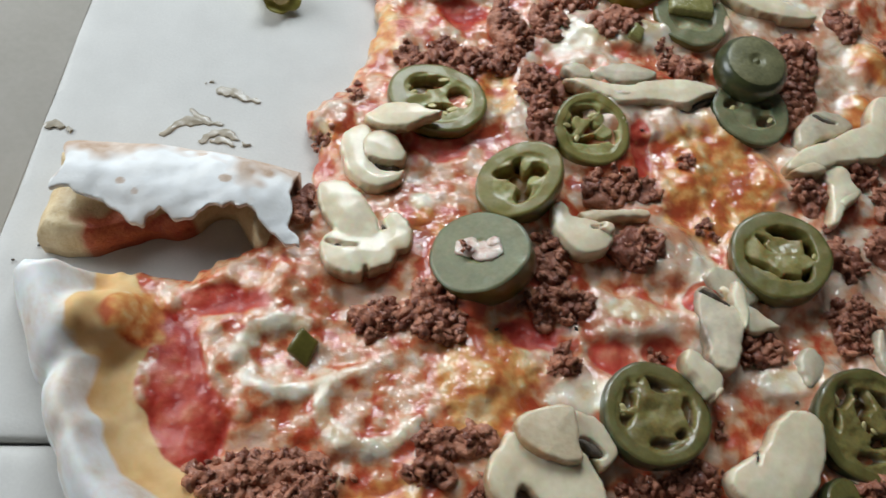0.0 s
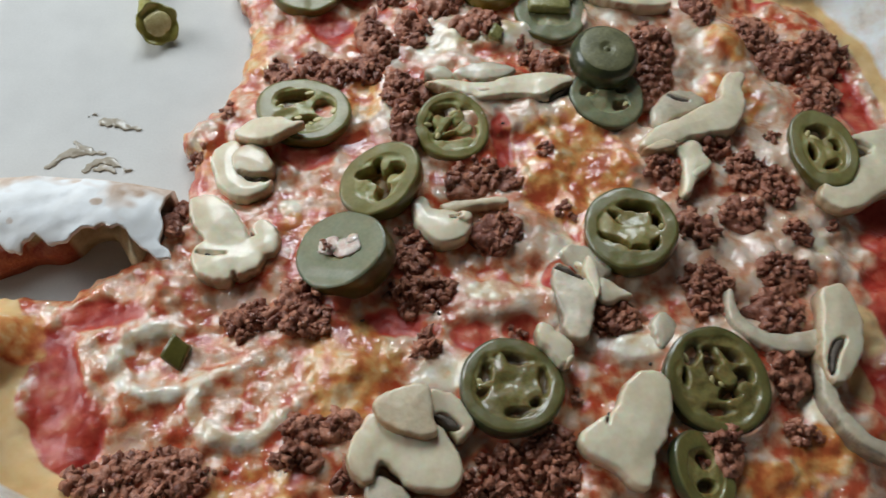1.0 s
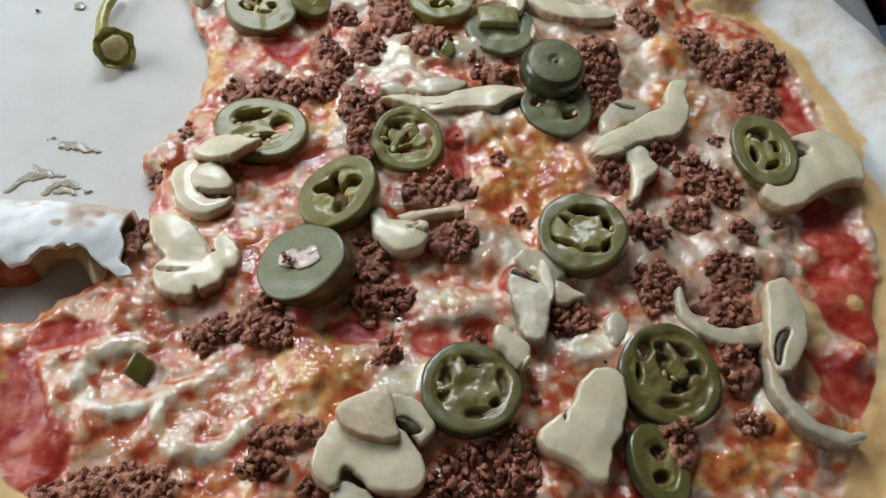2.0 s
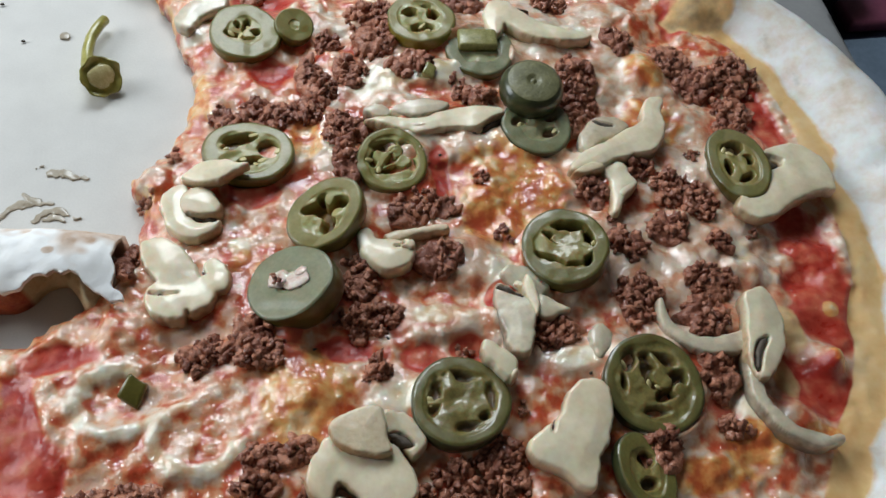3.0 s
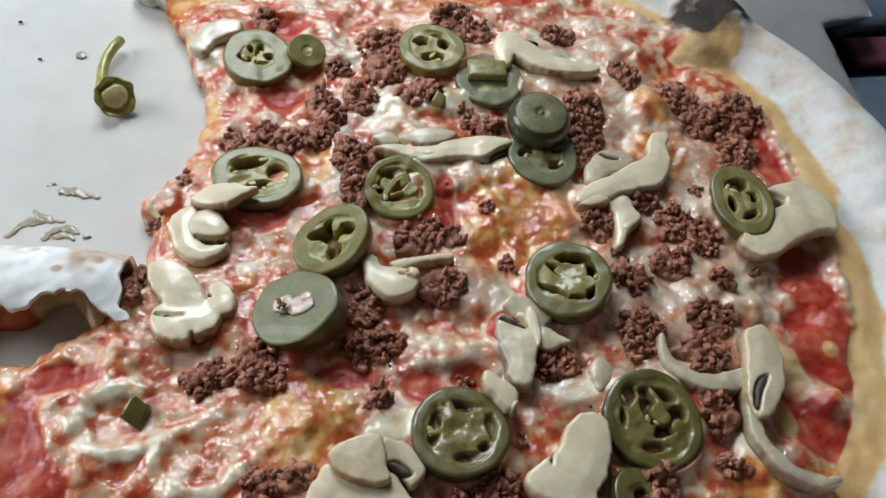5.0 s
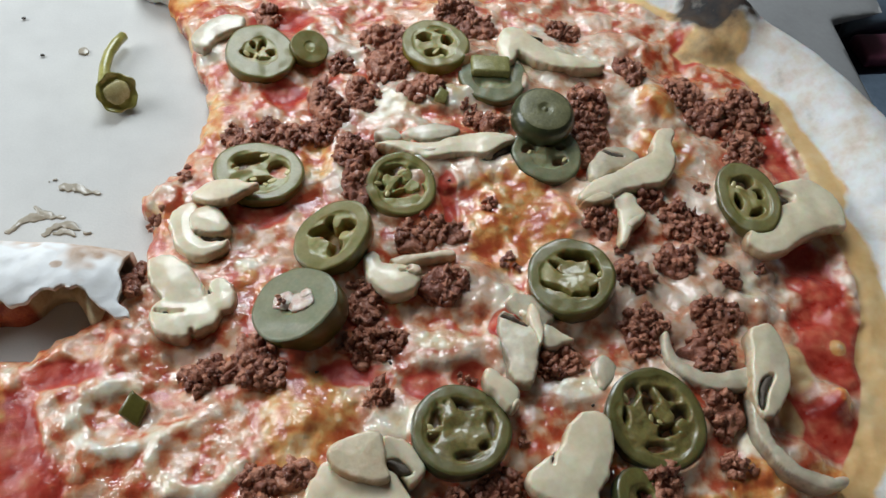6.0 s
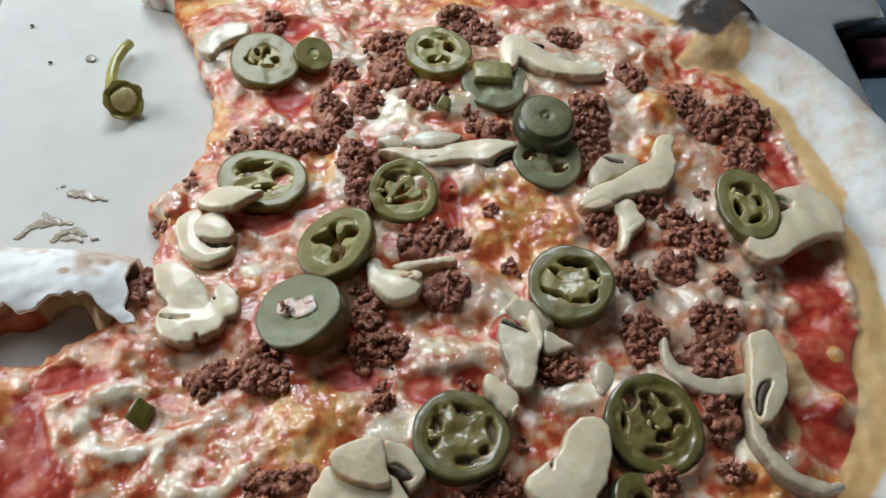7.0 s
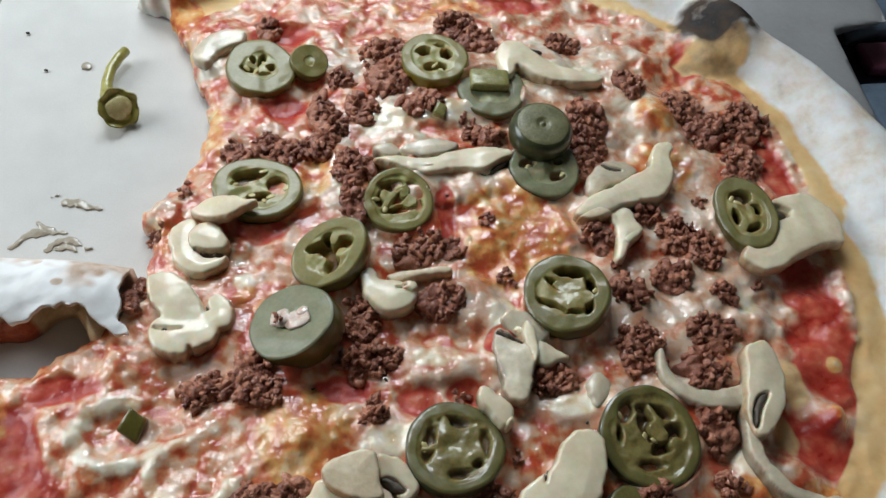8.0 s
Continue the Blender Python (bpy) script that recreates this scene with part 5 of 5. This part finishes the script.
def crust_sdf(x, y):
    v = y - crust_line(x)
    front = np.interp(x, (-0.034, -0.025, -0.019, -0.014, -0.0126, -0.009, -0.0055, -0.002, 0.008, 0.0125, 0.0155), (-0.0095, -0.0115, -0.0155, -0.0142, -0.0122, -0.0139, -0.0129, -0.0103, -0.0088, -0.0118, -0.0136))
    front = front + 0.0020 * (grain(x, y, 0.0045, 2) - 0.5) + 0.0014 * (grain(x, y, 0.0018, 5) - 0.5)
    ends = np.maximum(-0.0365 - x + 0.004 * (grain(x, y, 0.006, 7) - 0.5), x - 0.0175 + 0.0035 * (grain(x, y, 0.004, 8) - 0.5))
    return np.maximum(np.maximum(v - 0.0085, front - v), ends)


def crust_top(x, y, d):
    v = y - crust_line(x) + 0.002
    v = np.clip(np.where(v < 0, v / 0.0185, v / 0.0115), -1, 1)
    arch = np.sqrt(np.maximum(1 - v * v, 0.0))
    z = 0.0040 + (0.0130 - 0.0030 * step(x, 0.0, 0.018)) * arch + 0.0016 * (grain(x, y, 0.010, 3) - 0.5) + 0.0006 * (grain(x, y, 0.003, 4) - 0.5)
    return z


me = slab("outer_crust", crust_sdf, (-0.045, 0.115, 0.025, 0.155), 0.0006, crust_top, lambda x, y, d: np.where(y - crust_line(x) > 0.006, 0.0003, crust_top(x, y, d) - 0.0013),
          {"edge": lambda x, y, d: np.clip(0.80 * step(y - crust_line(x) + 0.004 * (grain(x, y, 0.012, 9) - 0.5), -0.006, 0.007) + 1.1 * (grain(x, y, 0.008, 6) - 0.58) + 0.5 * (grain(x, y, 0.0022, 4) - 0.5) + 0.8 * spots(x, y, ((0.0010, 0.1320, 0.0017, 0.0011), (-0.022, 0.130, 0.0013, 0.0009), (-0.0185, 0.1275, 0.0010, 0.0007), (-0.0095, 0.1425, 0.0009, 0.0006), (-0.0050, 0.1400, 0.0008, 0.0006)))
                                          + 0.25 * (1 - step(d, 0.0, 0.0008)), 0, 1)})
part("outer_crust", me, FLOUR, crust, "white floury outside with pinkish brown patches")


def lower_sdf(x, y):
    v = y - crust_line(x)
    front = -0.0125 - 0.0060 * (1 - step(x, -0.030, -0.012)) + 0.0075 * step(x, -0.012, 0.0005) - 0.0095 * step(x, 0.0020, 0.0100) + 0.0025 * (grain(x, y, 0.005, 4) - 0.5)
    return np.maximum(np.maximum(v - 0.006, front - v), np.maximum(-0.0400 - x + 0.004 * (grain(x, y, 0.006, 7) - 0.5), x - 0.0118))


def lower_top(x, y, d):
    h = 0.0085 + 0.0025 * (1 - step(x, -0.034, -0.024)) + 0.0018 * (grain(x, y, 0.005, 9) - 0.5) - 0.003 * step(x, -0.010, 0.004) + 0.0050 * step(x, 0.003, 0.009)
    return h * (0.55 + 0.45 * np.sqrt(np.clip(d / 0.003, 0, 1)))


me = slab("torn_dough", lower_sdf, (-0.048, 0.100, 0.022, 0.150), 0.0006, lower_top, lambda x, y, d: np.full(x.shape, 0.0003),
          {"sauce": lambda x, y, d: np.clip(spots(x, y, ((-0.0225, 0.1205, 0.0100, 0.0070), (-0.0120, 0.1235, 0.0080, 0.0040)), 0.5) + 0.3 * (grain(x, y, 0.004, 3) - 0.5), 0, 1)})
part("torn_dough", me, DOUGH_SAUCE, crust, "tan torn dough smeared with tomato sauce")

# ---- pepper stalk on the cardboard ----
stalk = thing("pepper_stalk", "yellow-green pickled pepper stalk lying on the cardboard", "pepper stalk")
part("stalk", tube(((0.0076, 0.2326, 0.0040, 0.0017), (0.0056, 0.2290, 0.0042, 0.0017), (0.0036, 0.2240, 0.0040, 0.0017), (0.0027, 0.2180, 0.0036, 0.0018), (0.0030, 0.2120, 0.0034, 0.0021), (0.0048, 0.2070, 0.0040, 0.0028))), STALK, stalk)
bm = bmesh.new()
rings = []
for rr, zz in ((0.0019, -0.0052), (0.0032, -0.0040), (0.0048, -0.0018), (0.0060, 0.0010), (0.0064, 0.0016), (0.0058, 0.0013), (0.0044, 0.0004), (0.0030, 0.0012), (0.0014, 0.0020)):
    rings.append([])
    for k in range(40):
        a = k * math.tau / 40
        flare = 1 + (0.045 * math.sin(5 * a + 0.6) + 0.03 * math.sin(9 * a)) * min(1.0, rr / 0.0055)
        rings[-1].append(bm.verts.new((rr * flare * math.cos(a), rr * flare * math.sin(a), zz + 0.0007 * math.sin(5 * a) * (rr > 0.005))))
for r0, r1 in zip(rings[:-1], rings[1:]):
    for k in range(40):
        bm.faces.new((r0[k], r0[(k + 1) % 40], r1[(k + 1) % 40], r1[k]))
bm.faces.new(rings[0][::-1])
bm.faces.new(rings[-1])
crown = part("crown", bm, STALK, stalk, "flared yellow-green calyx")
crown.matrix_basis = Matrix.Translation((0.0078, 0.2040, 0.0056)) @ Vector((0.42, -0.62, 0.66)).to_track_quat("Z", "Y").to_matrix().to_4x4()
part("core", lump(0.0042, 1, 0.9, 0.30, 0.2, 5, 3), SEED, crown, "pale inside of the calyx").matrix_basis = pose(0, 0, 0.0010)
part("cut_end", tube(((0.0076, 0.2326, 0.0040, 0.0016), (0.0079, 0.2331, 0.0040, 0.0012))), CRUMB, stalk, "pale cut end")

# ---- grease and crumbs on the cardboard ----
GREASY = (((-0.0191, 0.1553, 0.0008), (-0.0155, 0.1589, 0.0009), (-0.0122, 0.1600, 0.0012), (-0.0082, 0.1597, 0.0008), (-0.0049, 0.1594, 0.0004)),
          ((-0.0126, 0.1632, 0.0003), (-0.0109, 0.1617, 0.0004), (-0.0088, 0.1602, 0.0005)),
          ((-0.0088, 0.1535, 0.0006), (-0.0064, 0.1570, 0.0008), (-0.0025, 0.1568, 0.0010), (0.0005, 0.1545, 0.0005)),
          ((-0.0061, 0.1537, 0.0004), (-0.0026, 0.1535, 0.0008), (0.0015, 0.1509, 0.0004)),
          ((-0.0061, 0.1707, 0.0009), (-0.0027, 0.1707, 0.0010), (0.0009, 0.1686, 0.0007), (0.0048, 0.1675, 0.0004)),
          ((-0.0101, 0.1731, 0.0005), (-0.0087, 0.1737, 0.0006), (-0.0081, 0.1740, 0.0003)),
          ((-0.0482, 0.1562, 0.0006), (-0.0461, 0.1573, 0.0008), (-0.0427, 0.1555, 0.0006)),
          ((-0.0431, 0.1559, 0.0003), (-0.0423, 0.1544, 0.0003)),
          ((0.0018, 0.1531, 0.0002), (0.0036, 0.1531, 0.0003)),
          ((-0.0650, 0.1880, 0.0010), (-0.0610, 0.1862, 0.0016), (-0.0560, 0.1840, 0.0008)), ((-0.0066, 0.2291, 0.0010), (-0.0058, 0.2291, 0.0010)))
for n, pts in enumerate(GREASY):
    line = stroke_sdf(pts)
    x0, y0, x1, y1 = line.span
    f = rough_edge(rough_edge(line, 0.0009, 0.0028, n % 12), 0.0005, 0.0012, (n + 5) % 12)
    me = slab("grease_spot", f, (x0 - 0.005, y0 - 0.005, x1 + 0.005, y1 + 0.005), 0.0003, lambda x, y, d: 0.00030 + 0.00004 * n + 0.0004 * np.sqrt(np.clip(d / 0.0012, 0, 1)) * grain(x, y, 0.0016, 3), lambda x, y, d: np.full(x.shape, -0.0010))
    tagged(part("grease_spot", me, GREASE), "shiny brownish grease spot soaked into the cardboard", "grease spot", "grease spots")
for n, (x, y, r) in enumerate(((-0.0272, 0.2469, 0.0007), (-0.0188, 0.2280, 0.0007), (-0.0480, 0.1170, 0.0004), (-0.0430, 0.1210, 0.0004), (-0.0465, 0.1130, 0.0003))):
    tagged(part("crumb", lump(r, 1.2, 0.8, 0.6, 0.3, n, 1), SPECK), "tiny dark burnt crumb on the cardboard", "crumb", "burnt crumbs").matrix_basis = pose(x, y, r * 0.5 + 0.0003)

for n, (x, y) in enumerate(((0.1088, 0.1581), (0.1348, 0.0820), (0.1709, 0.1577), (0.0844, 0.0995), (0.1769, 0.0694), (0.0654, 0.0992), (0.0992, 0.1749), (0.1527, 0.0724), (0.0785, 0.1136))):
    tagged(part("crumb", lump(0.0005, 1.4, 0.8, 0.6, 0.35, 30 + n, 1), SPECK), "tiny dark burnt crumb on the cheese", "crumb", "burnt crumbs").matrix_basis = pose(x, y, ground(x, y) + 0.0002, 0, 0, 40 * n)

# ---- beside the box, on the table ----
cloth = slab("folded_cloth", rough_edge(stroke_sdf(((0.310, 0.2605, 0.0015), (0.330, 0.2730, 0.010), (0.375, 0.292, 0.022))), 0.0006, 0.01), (0.29, 0.23, 0.42, 0.33), 0.002,
             lambda x, y, d: -0.026 + 0.004 * np.sqrt(np.clip(d / 0.01, 0, 1)), lambda x, y, d: np.full(x.shape, -0.030))
tagged(part("folded_cloth", cloth, SLATE), "slate-blue folded cloth on the dark table", "cloth")
tagged(part("small_case", block(0.310, 0.2385, -0.030, 0.390, 0.2550, -0.024, 0.002), MAROON), "small maroon case lying on the dark table", "case")
tagged(part("folded_cloth", block(0.300, 0.13, -0.030, 0.40, 0.2310, -0.025, 0.002), SLATE), "slate-blue folded cloth on the dark table", "cloth")
